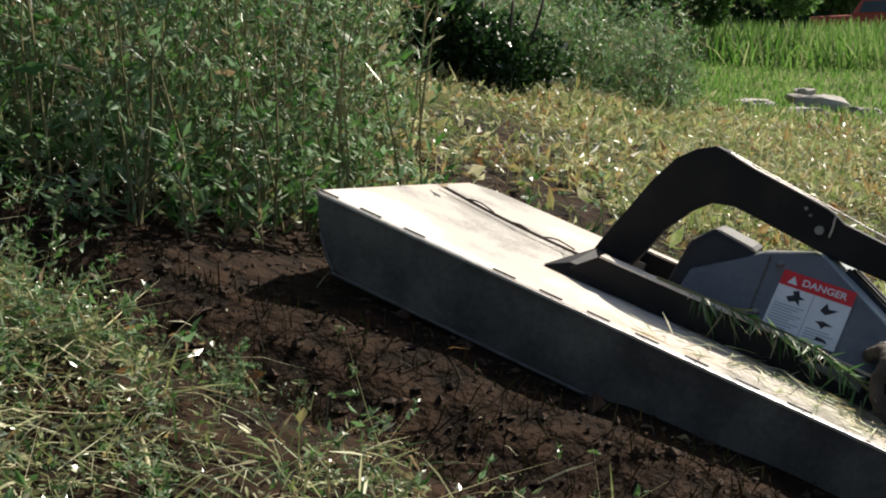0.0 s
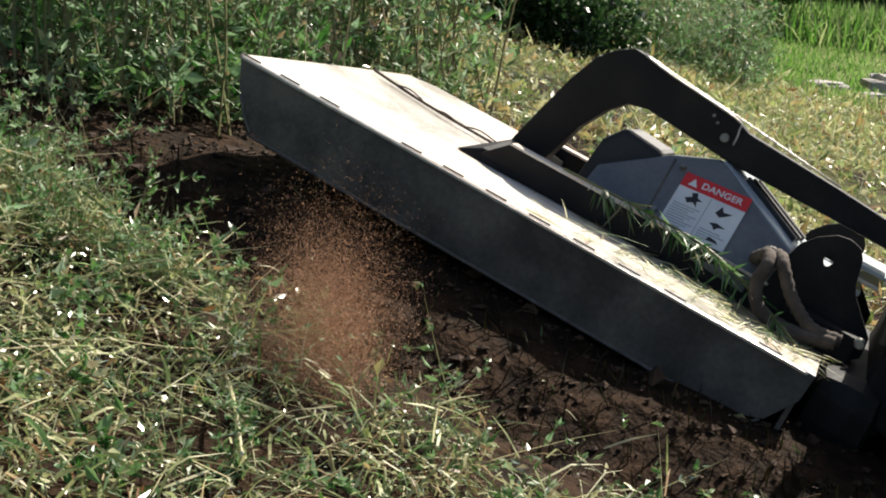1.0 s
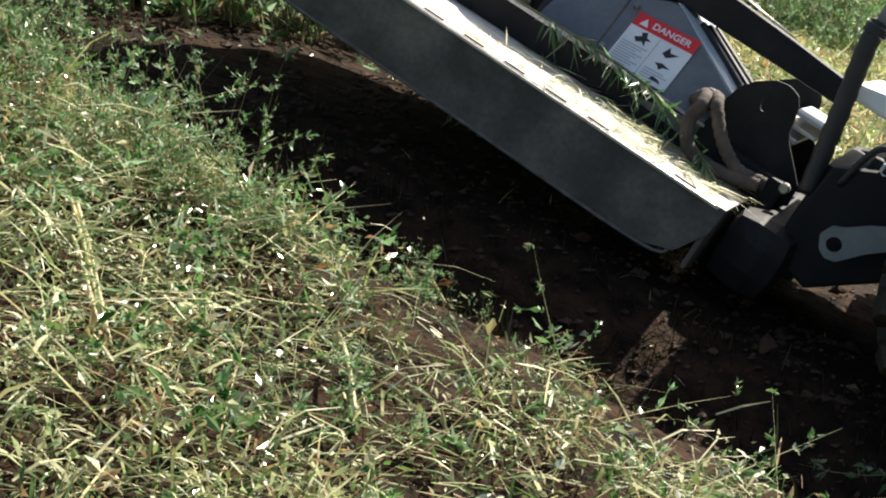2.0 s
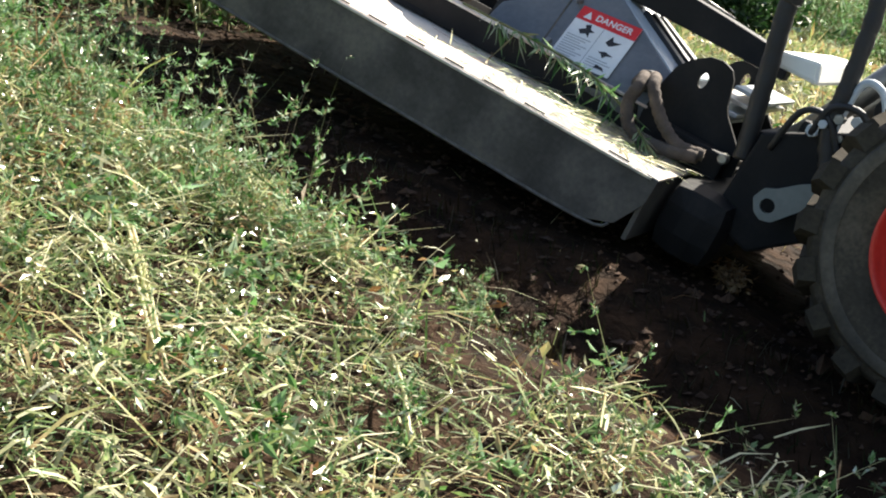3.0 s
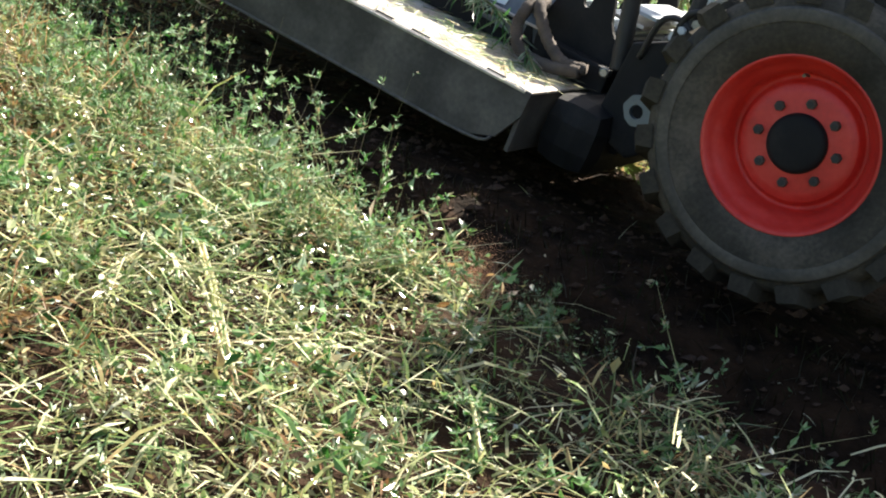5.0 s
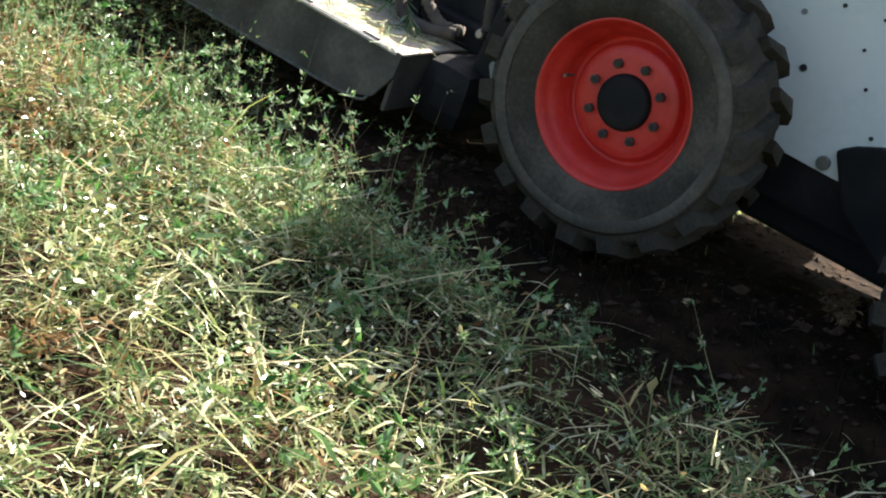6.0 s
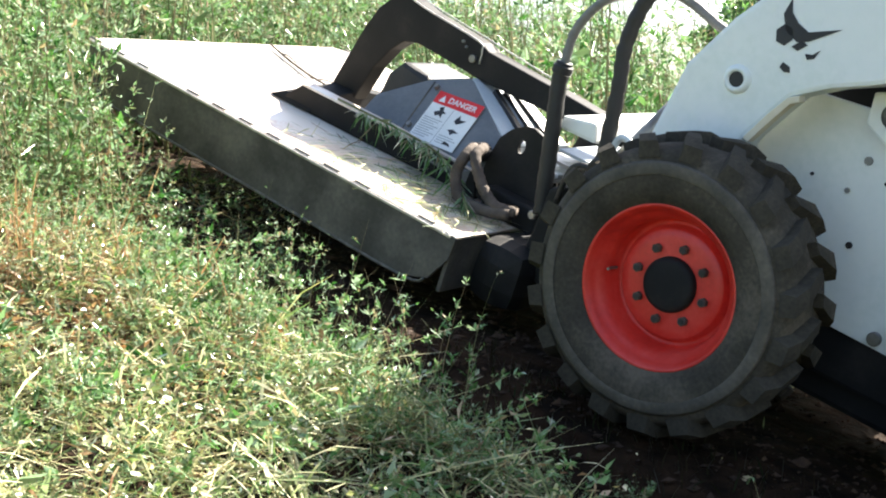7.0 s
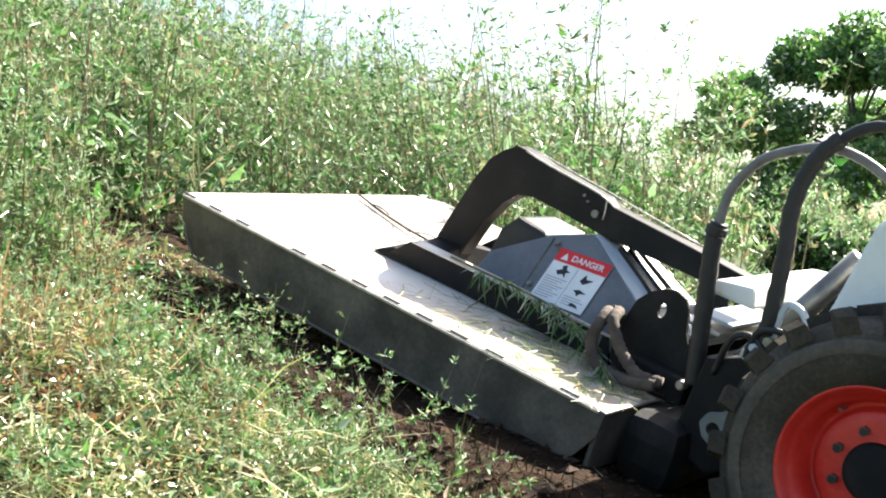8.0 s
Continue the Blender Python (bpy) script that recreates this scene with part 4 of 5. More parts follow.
# whole cut weeds lying flat in the litter
LYING = [weed_mesh(1, 0.0, 0.22, 0.55, 120, 0.036, 0.1) for _ in range(14)]
vs, fs, mi = [], [], []
k = 0
p = scatter(3300, -2.4, 2.0, 1.8, 5.2, open_ground)
for x, y, z in p:
    sv, sf, v, f = LYING[int(rng.integers(len(LYING)))]
    a_, b_ = np.concatenate(sv), np.concatenate(v)
    turn = np.array(Matrix.Rotation(rng.uniform(0, math.tau), 3, "Z") @ Matrix.Rotation(rng.normal(1.42, 0.12), 3, "X") @ Matrix.Rotation(rng.uniform(0, math.tau), 3, "Z"))
    allv = np.concatenate([a_, b_]) * [0.8, 0.8, 1.0] @ turn.T * rng.uniform(0.6, 1.1)
    vs.append(allv + [x, y, z + 0.05 + rng.uniform(0, 0.03)])
    fs.append(np.concatenate([np.concatenate(sf), np.concatenate(f) + len(a_)]) + k)
    mi += [0] * sum(len(q_) for q_ in sf) + [1] * sum(len(q_) for q_ in f)
    k += len(allv)
ob = raw("cut_weeds", np.concatenate(vs).tolist(), np.concatenate(fs).tolist(), [M_STRAW, M_WEED], mi)
tagged(ob, "cut leafy weeds lying on the ground", "cut weeds", kind="stuff")

# pale straw lying among it
V, F = [], []
p = scatter(9000, -2.6, 2.4, 1.55, 4.9, open_ground)
n = len(p)
p[:, 2] += rng.uniform(0.015, 0.07, n)
blades(p, rng.uniform(0, math.tau, n), rng.normal(0.05, 0.16, n), rng.gamma(2.2, 0.05, n) + 0.04, rng.uniform(0.0015, 0.0045, n), rng.uniform(0, 0.35, n), V, F)
stuff("loose_straw", V, F, M_STRAW, "pale dry straw lying across the cut grass", "straw")

# short stubble added on the freshly cut strip, its near-black colour painting the shade
V, F = [], []
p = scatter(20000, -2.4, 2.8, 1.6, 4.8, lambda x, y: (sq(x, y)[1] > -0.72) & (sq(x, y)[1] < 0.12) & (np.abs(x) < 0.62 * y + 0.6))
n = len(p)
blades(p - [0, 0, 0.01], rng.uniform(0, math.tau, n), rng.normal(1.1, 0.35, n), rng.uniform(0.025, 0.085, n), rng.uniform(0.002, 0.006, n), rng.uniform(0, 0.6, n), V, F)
stuff("strip_shade_stubble", V, F, M_STRIP_SHADE, "short stubble on bare soil, coloured near black for the strip's shade", "stubble")

# lumps of red soil thrown up in the cut strip
V, F = [], []
p = scatter(13000, -2.6, 3.0, 1.6, 5.2, lambda x, y: (sq(x, y)[1] > -0.74) & (sq(x, y)[1] < 1.4) & (rng.random(len(x)) < np.interp(sq(x, y)[1], [-0.74, -0.3, 0.3, 1.4], [1.0, 0.6, 0.9, 0.6])))
SPINDLE = np.array([(1, 0, 0), (-1, 0, 0), (0, 1, 0), (0, -1, 0), (0, 0, 1), (0, 0, -1)], float)
n = len(p)
lump = SPINDLE[None] * rng.uniform(0.5, 1.3, (n, 6, 1)) + rng.normal(0, 0.22, (n, 6, 3))
lump = lump * (rng.gamma(1.5, 0.0038, n) + 0.002)[:, None, None] * [1.2, 1.0, 0.7] + p[:, None, :] + [0, 0, 0.004]
V.append(lump.reshape(-1, 3))
F.append((np.arange(n)[:, None, None] * 6 + np.array([(0, 2, 4), (2, 1, 4), (1, 3, 4), (3, 0, 4), (2, 0, 5), (1, 2, 5), (3, 1, 5), (0, 3, 5)])[None]).reshape(-1, 3))
stuff("soil_clods", V, F, M_CLOD, "crumbled lumps of red-brown soil in the cut strip", "soil clods")

# brown dead leaves at the foot of the standing weeds
V, F = [], []
p = scatter(95000, -2.8, 1.4, 2.6, 6.2, lambda x, y: (rng.random(len(x)) < np.exp(-((sq(x, y)[0] - 3.95) / 0.85) ** 2 - ((sq(x, y)[1] + 0.75) / 0.65) ** 2)) & ((sq(x, y)[1] < -0.64) | (sq(x, y)[0] > 4.2)))
n = len(p)
p[:, 2] += rng.uniform(0, 0.10, n)
al = unit(rng.normal(0, 1, (n, 3)) * [1, 1, 0.6])
sd = unit(np.cross(al, rng.normal(0, 1, (n, 3))))
quads(p, al, sd, rng.uniform(0.02, 0.06, n), rng.uniform(0.005, 0.016, n), rng.uniform(-0.3, 0.5, n), V, F)
stuff("dead_leaf_litter", V, F, M_DEAD, "reddish-brown dead stems and leaves", "leaf litter")

# brown dead stems leaning at the edge of the cut
V, F = [], []
p = scatter(26000, -3.0, 0.6, 2.8, 6.0, lambda x, y: (sq(x, y)[0] > 3.1) & (sq(x, y)[0] < 5.5) & (sq(x, y)[1] > -1.3) & (sq(x, y)[1] < np.where(sq(x, y)[0] > 4.3, 0.06, -0.62)) & (rng.random(len(x)) < np.interp(sq(x, y)[0], [3.1, 3.6, 4.0, 5.5], [0.05, 0.5, 0.9, 1.0])))
n = len(p)
blades(p, rng.uniform(0, math.tau, n), rng.normal(0.8, 0.5, n), rng.uniform(0.06, 0.30, n), rng.uniform(0.002, 0.007, n), rng.uniform(0, 1.0, n), V, F)
stuff("dead_stems", V, F, M_DEAD, "reddish-brown dead stems at the foot of the weeds", "dead stems")

# mown slope farther off
V, F = [], []
p = scatter(80000, -1.0, 9.0, 4.6, 17.0, lambda x, y: (x > 0.10 * y - 0.2) & (x < 0.62 * y) & (rng.random(len(x)) < 0.12 + 0.75 * np.clip(np.sin(x * 1.9 + 0.8 * y) * np.sin(y * 1.1 - x) + 0.45, 0, 1)))
n = len(p)
p[:, 2] += rng.uniform(0, 0.05, n)
blades(p, rng.uniform(0, math.tau, n), rng.normal(0.45, 0.4, n), rng.gamma(2.0, 0.045, n) + 0.03, rng.uniform(0.005, 0.011, n), rng.uniform(0.0, 0.8, n), V, F)
al = unit(rng.normal(0, 1, (n, 3)))
sd = unit(np.cross(al, rng.normal(0, 1, (n, 3))))
quads(p + [0.03, 0.02, 0.02], al, sd, rng.gamma(3, 0.022, n) + 0.02, rng.gamma(3, 0.008, n) + 0.006, rng.uniform(-0.2, 0.4, n), V, F)
stuff("mown_slope_grass", V, F, M_SLOPE, "rough mown grass on the sunny slope", "cut grass")


# coarse cut grass over the rest of the bank
V, F = [], []
p = scatter(60000, -6.5, 6.5, -6.0, 5.0, lambda x, y: (sq(x, y)[1] < -0.85) & (sq(x, y)[0] < 4.4) & ((y < 1.6) | (np.abs(x) > 0.62 * y + 0.55)))
n = len(p)
p[:, 2] += rng.uniform(-0.01, 0.05, n)
blades(p, rng.uniform(0, math.tau, n), rng.normal(0.15, 0.3, n), rng.gamma(3, 0.05, n) + 0.06, rng.uniform(0.006, 0.014, n), rng.uniform(0, 0.9, n), V, F)
stuff("bank_grass", V, F, M_LITTER, "cut grass lying over the lower bank", "cut grass")


def weed_object(name, parts_):
    """A plant that stands alone: its stems and its leaves under one base."""
    sv, sf, v, f = parts_
    plant = new(name)
    first = 0
    for ring, faces in zip(sv, sf):
        stem = raw("stem", ring.tolist(), (faces - first).tolist(), [M_STEM])
        stem.parent = plant
        first += len(ring)
    foliage = raw("leaves", np.concatenate(v).tolist(), np.concatenate(f).tolist(), [M_WEED])
    foliage.parent = plant
    return plant


def place_weeds(name, patterns, spots, label):
    """One stuff object from several plant patterns set at the spots, each turned and scaled."""
    vs, fs, mi = [], [], []
    k = 0
    for x, y, scale in spots:
        sv, sf, v, f = patterns[int(rng.integers(len(patterns)))]
        a_, b_ = np.concatenate(sv), np.concatenate(v)
        fa, fb = np.concatenate(sf), np.concatenate(f) + len(a_)
        g = rng.uniform(0, math.tau)
        c, s = math.cos(g), math.sin(g)
        allv = np.concatenate([a_, b_]) @ np.array([[c, s, 0], [-s, c, 0], [0, 0, 1]]) * scale
        vs.append(allv + [x, y, float(land(x, y))])
        fs.append(np.concatenate([fa, fb]) + k)
        mi += [0] * len(fa) + [1] * len(fb)
        k += len(allv)
    ob = raw(name, np.concatenate(vs).tolist(), np.concatenate(fs).tolist(), [M_STEM, M_WEED], mi)
    return tagged(ob, label, "weeds", kind="stuff")


TALL = [weed_mesh(5, 0.12, 0.7, 1.45, 58, 0.062, 0.20) for _ in range(6)] + [weed_mesh(7, 0.13, 0.45, 1.15, 56, 0.056, 0.30) for _ in range(5)] + [weed_mesh(4, 0.09, 0.9, 1.35, 60, 0.072, 0.15) for _ in range(3)]
MID = [weed_mesh(6, 0.11, 0.4, 0.9, 72, 0.052, 0.2) for _ in range(5)]
spots = []
for x, y in zip(rng.uniform(-6.5, 2.4, 3000), rng.uniform(4.0, 13.0, 3000)):
    s, q = sq(x, y)
    if x > 0.165 * y + 0.05 * math.sin(3 * y) or x < -0.62 * y - 0.5:
        continue
    if q > 1.95 + 0.12 * math.sin(4 * s) and rng.random() < (0.60 if q < 3.4 else 0.08):
        lump = 0.5 + 0.5 * math.sin(1.9 * x + 0.7 * y) * math.sin(1.3 * y - 0.8 * x + 1.0)
        if rng.random() < 0.20 + 0.85 * lump:
            az = math.degrees(math.atan2(x, y))
            swell = float(np.interp(az, [-30, -20, -16, -10, -5, 0, 4, 9], [1.02, 1.0, 0.86, 0.88, 0.98, 1.20, 1.42, 1.50]))
            spots.append((x, y, swell * rng.uniform(0.80, 1.12) * (0.66 + 0.52 * lump) * (1.2 if rng.random() < 0.07 else 1.0)))
    elif s > 5.25 and q > -0.6 and rng.random() < 0.75:
        spots.append((x, y, rng.uniform(0.8, 1.15)))
place_weeds("standing_weeds", TALL, spots, "dense tall green weeds standing uncut on the bank")
spots = []
for x, y in zip(rng.uniform(-4.0, -0.9, 1050), rng.uniform(2.9, 6.0, 1050)):
    s, q = sq(x, y)
    if s > 3.95 and -1.4 < q < (0.10 if s > 5.3 else -0.10) and x > -0.62 * y - 0.4 and rng.random() < min(1.0, 0.25 + (s - 3.95) * 1.2):
        spots.append((x, y, rng.uniform(0.7, 1.0) * min(1.0, 0.30 + 0.9 * (s - 3.95))))
slope_spots = []
for x, y in zip(rng.uniform(0.6, 6.0, 900), rng.uniform(4.6, 13.0, 900)):
    if sq(x, y)[1] > 2.15 and 0.13 * y < x < 0.44 * y and rng.random() < 0.30 * (1.1 - x / (0.5 * y)):
        slope_spots.append((x, y, rng.uniform(0.12, 0.36)))
place_weeds("slope_weeds", MID, slope_spots, "low scattered weeds left on the mown slope")
place_weeds("edge_weeds", TALL + MID, spots, "leafy green weeds at the edge of the cut strip")

low_spots = []
for x, y in zip(rng.uniform(-2.6, 0.6, 1500), rng.uniform(2.0, 4.8, 1500)):
    s, q = sq(x, y)
    lump = math.sin(5.1 * x + 1.0) * math.sin(4.3 * y + 0.6 * x)
    if s > 1.6 and q < -0.70 and abs(x) < 0.5 * y + 0.4 and rng.random() < np.interp(s, [1.6, 2.6, 3.4, 4.2], [0.03, 0.12, 0.40, 0.6]) * (0.35 + 0.65 * (lump > 0)):
        low_spots.append((x, y, rng.uniform(0.16, 0.34) * float(np.interp(s, [1.6, 3.0, 4.2], [0.7, 1.0, 1.5]))))
    elif s > 2.0 and abs(q + 0.74) < 0.09 and rng.random() < 0.75:
        low_spots.append((x, y, rng.uniform(0.10, 0.20)))
for x, y in zip(rng.uniform(-3.6, 0.2, 1000), rng.uniform(2.9, 6.2, 1000)):
    s, q = sq(x, y)
    if 2.5 < s <= 3.3 and -0.70 < q < -0.28 and rng.random() < 0.35:
        low_spots.append((x, y, rng.uniform(0.10, 0.22)))
    if 3.3 < s < 4.35 and -0.72 < q < 0.05 and rng.random() < 0.30 + 0.4 * (s - 3.3):
        low_spots.append((x, y, rng.uniform(0.16, 0.34)))
    if s > 4.35 and -0.85 < q < (0.06 if s < 5.2 else 0.6) and rng.random() < 0.7:
        low_spots.append((x, y, rng.uniform(0.45, 0.95) * min(1.0, 0.45 + 0.7 * (s - 4.35))))
for i in range(26):             # a few taller plants left at the edge of the cut
    s, q = rng.uniform(2.45, 3.5), rng.uniform(-1.0, -0.66)
    low_spots.append((2.36 + s * HX + q * 0.480, 2.31 + s * HY + q * 0.877, rng.uniform(0.30, 0.50)))
place_weeds("low_weeds", MID, low_spots, "leafy green weeds standing in and beside the cut grass")

# weeds in the cutter's way go down before its front edge
CLUMPS = [weed_object("weed_clump", weed_mesh(9, 0.12, 0.7, 1.3, 80, 0.055)) for _ in range(4)]
for c in CLUMPS:
    tagged(c, "clump of tall leafy green weeds on the bank", "weeds", "weeds in the cutter's way")
HEAD = math.atan2(HY, HX)
k = 0
for i in range(9):
    for j in range(6):
        s = 2.86 + i * 0.26 + rng.uniform(-0.1, 0.1)
        q = 0.30 + j * 0.28 + rng.uniform(-0.1, 0.1)
        x = 2.36 + s * HX + q * 0.480
        y = 2.31 + s * HY + q * 0.877
        base = pose(x, y, float(land(x, y)), 0, 0, rng.uniform(0, 360))
        ob = CLUMPS[k] if k < 4 else copy_thing(CLUMPS[k % 4], base)
        ob.matrix_basis = base
        k += 1
        gone = np.interp((s - 0.32) / 0.927 - 2.66, [b_ for _, b_ in TRAVEL[:10]], [a_ for a_, _ in TRAVEL[:10]]) if s - 0.32 > 2.66 * 0.927 else 0.0
        gone = min(max(float(gone), 0.12), 6.3)
        axis = Vector((-HY, HX, 0))
        way = math.radians(rng.uniform(-60, -10))
        axis = Matrix.Rotation(way, 3, "Z") @ axis

        def laid(deg, sink, base=base, axis=axis):
            return Matrix.Translation(base.translation - Vector((0, 0, sink))) @ Matrix.Rotation(math.radians(deg), 4, axis) @ base.to_3x3().to_4x4()
        # the axis lies to the left of the way, so a positive turn lays the plant uphill
        FALLERS.append((ob, [(0.0, laid(0, 0)), (max(0.04, gone - 0.10), laid(6, 0)), (gone + 0.12, laid(42, 0.04)), (gone + 0.30, laid(74, 0.22)), (gone + 0.6, laid(78, 0.48)), (SECONDS, laid(78, 0.48))]))

# low leafy plants that stay in the cut strip
SPRIGS = [weed_object("leafy_sprig", weed_mesh(7, 0.035, 0.12, 0.26, 190, 0.034, 0.35)) for _ in range(3)]
for sp in SPRIGS:
    tagged(sp, "small fresh green plant standing in cut grass", "plant", "sprigs in the cut grass")
SPOTS = [(-0.46, 3.14, 1.1), (-0.40, 3.05, 0.9), (-0.91, 3.30, 1.5), (-0.90, 3.19, 1.1), (-0.85, 3.07, 1.0), (-0.37, 3.10, 1.1), (-1.25, 3.6, 1.3), (-1.0, 3.7, 1.2), (-0.46, 3.22, 0.8), (-0.02, 2.53, 0.6),
         (-0.62, 3.36, 1.3), (-0.54, 3.40, 1.0), (-0.72, 3.48, 1.4), (-0.82, 3.68, 1.3), (-0.95, 3.88, 1.6), (-0.66, 3.55, 1.0), (-1.12, 4.02, 1.7), (-0.40, 3.26, 1.0), (-0.85, 3.45, 1.4),
         (-1.05, 3.80, 1.4), (-0.92, 3.62, 1.4), (-0.80, 3.50, 1.2), (-1.20, 3.92, 1.7), (-1.02, 3.50, 1.5), (-1.35, 3.80, 1.8),
         (-1.5, 3.6, 1.0), (-0.75, 2.75, 0.6), (-1.3, 3.1, 0.7), (-0.04, 2.05, 0.8), (-0.62, 3.45, 1.1), (0.12, 2.75, 0.6), (-1.1, 3.45, 1.3), (-0.72, 3.30, 1.0)]
for i, (x, y, sc) in enumerate(SPOTS):
    m = pose(x, y, float(land(x, y)), 0, 0, i * 77)
    ob = SPRIGS[i] if i < 3 else copy_thing(SPRIGS[i % 3], m)
    ob.matrix_basis = m @ Matrix.Diagonal((sc, sc, sc, 1))
# long pale stalks lying on the litter
STALKS = [((-0.05, 2.37), (-0.01, 1.99)), ((-0.57, 2.52), (-0.43, 2.12)), ((-0.25, 2.44), (-0.09, 2.37)), ((-0.54, 2.35), (-0.45, 2.15)), ((-0.45, 2.41), (-0.21, 2.23)), ((-0.58, 2.52), (-0.46, 2.18)),
          ((-0.56, 2.45), (-0.44, 2.14)), ((0.12, 2.85), (0.18, 2.81)), ((-1.2, 3.3), (-0.75, 3.2)), ((-0.9, 2.5), (-0.5, 2.42)), ((-1.05, 2.9), (-0.95, 2.5)), ((-1.15, 4.05), (-0.70, 3.55)), ((-0.95, 3.6), (-0.86, 3.15))]
for (x0, y0), (x1, y1) in STALKS:
    pts = [(x0 + (x1 - x0) * t, y0 + (y1 - y0) * t, float(land(x0 + (x1 - x0) * t, y0 + (y1 - y0) * t)) + 0.045 + 0.03 * math.sin(3 * t + x0 * 9)) for t in (0, 0.33, 0.66, 1)]
    ob = mesh_object("straw_stalk", tube(pts, 0.0042, 6, 3), M_STRAW, True)
    tagged(ob, "long pale dry stalk lying on cut grass", "stalk", "stalks on the cut grass")
# brown seed head and bare clods
for i, (x, y, sc) in enumerate(((-0.86, 1.98, 0.9), (0.91, 3.66, 0.6), (-0.40, 3.40, 0.5), (-0.66, 3.55, 0.8))):
    V, F = [], []
    n = 420
    pos = rng.normal(0, 1, (n, 3)) * [0.085 * sc, 0.03 * sc, 0.022 * sc]
    al = unit(rng.normal(0, 1, (n, 3)) * [1.5, 0.8, 0.6])
    sd = unit(np.cross(al, rng.normal(0, 1, (n, 3))))
    quads(pos, al, sd, rng.uniform(0.012, 0.04, n), rng.uniform(0.004, 0.012, n), rng.uniform(-0.2, 0.4, n), V, F)
    ob = raw("dead_tuft", np.concatenate(V).tolist(), np.concatenate(F).tolist(), [M_DEAD])
    tagged(ob, "reddish-brown dead seed head in cut grass", "dead plant", "dead tufts", "stuff")
    ob.matrix_basis = pose(x, y, float(land(x, y)) + 0.04, 0, 0, 20 + 70 * i)

# ---- plants carried by the cutter ----
strand = rider("plant_strand", "green leafy strand caught along the mounting rail", "plant strand")
line = [(1.72, -0.57, -0.135), (1.55, -0.555, -0.130), (1.38, -0.55, -0.128), (1.22, -0.54, -0.135), (1.08, -0.50, -0.165), (0.95, -0.40, -0.20), (0.86, -0.32, -0.225)]
part("stem", tube(line, 0.0045, 6, 4), M_STEM, strand, "thin green stem", True)
V, F = [], []
n = 170
knot = np.array([0.9, 1.35, 1.8, 2.3, 2.7, 3.1, 3.5, 4.2, 5.0])
u = knot[rng.integers(0, len(knot), n)] + rng.normal(0, 0.14, n)
pos = np.stack([np.interp(u, range(len(line)), [q_[c] for q_ in line]) for c in range(3)], 1)
al = unit(np.stack([rng.normal(-0.55, 0.40, n), rng.normal(0.55, 0.30, n), rng.normal(-0.40, 0.40, n)], 1))
sd = unit(np.cross(al, rng.normal(0, 1, (n, 3))))
quads(pos, al, sd, rng.gamma(4, 0.016, n) + 0.015, rng.uniform(0.005, 0.012, n), rng.uniform(-0.1, 0.3, n), V, F)
leaves = raw("leaves", np.concatenate(V).tolist(), np.concatenate(F).tolist(), [M_WEED])
leaves.parent = strand
leaves["label"] = "narrow green leaves hanging down"
twig = rider("twig", "thin brown twig lying across the deck plate", "twig")
part("branch", tube([(2.62, -1.13, -0.225), (2.40, -1.04, -0.228), (2.21, -0.97, -0.225), (2.05, -0.93, -0.222), (1.88, -0.80, -0.20)], 0.005, 6, 4), M_BARK, twig, "bent brown twig", True)
for ang, at in ((0.6, (2.30, -1.0)), (-0.5, (2.18, -0.96)), (0.9, (2.08, -0.93)), (-0.9, (2.02, -0.90)), (0.3, (2.5, -1.08))):
    part("side_shoot", tube([(at[0], at[1], -0.226), (at[0] - 0.06 * math.cos(ang), at[1] + 0.07 * math.sin(ang), -0.215), (at[0] - 0.12, at[1] + 0.10 * math.sin(ang), -0.225)], 0.0028, 5, 3), M_BARK, twig, "", True)
V, F = [], []
n = 900
pos = np.stack([rng.uniform(0.82, 1.75, n), rng.uniform(-0.52, -0.20, n), np.full(n, -0.236) + rng.uniform(0, 0.012, n)], 1)
keep_ = rng.random(n) < np.interp(pos[:, 0], [0.8, 1.1, 1.4, 1.75], [1, 0.55, 0.25, 0.06])
pos = pos[keep_]
n = len(pos)
blades(pos, rng.uniform(0, math.tau, n), rng.normal(0.06, 0.08, n), rng.uniform(0.03, 0.16, n), rng.uniform(0.002, 0.005, n), rng.uniform(0, 0.15, n), V, F)
chaff = raw("grass_clippings", np.concatenate(V).tolist(), np.concatenate(F).tolist(), [M_LITTER])
tagged(chaff, "dry grass clippings scattered on the deck", "grass clippings", kind="stuff")
MOVERS.append(chaff)


# ---- dust and chaff thrown out below the skirt ----
def dust_cloud(label, count, size, rx, ry, rz, rows, mat=M_DUST):
    c = rng.normal(0, 1, (count, 3)) * [rx, ry, rz]
    v = (c[:, None, :] + rng.normal(0, 1, (count, 3, 3)) * (size * rng.uniform(0.4, 1.2, count))[:, None, None]).reshape(-1, 3)
    f = np.arange(count * 3).reshape(-1, 3)
    ob = raw("dust_cloud", v.tolist(), f.tolist(), [mat])
    tagged(ob, label, "dust", kind="stuff")
    FALLERS.append((ob, rows))


def drift(*rows):
    out = []
    for t, x, y, dz, turn in rows:
        out.append((t, pose(x, y, float(land(x, y)) + dz, 0, 0, turn)))
    return out


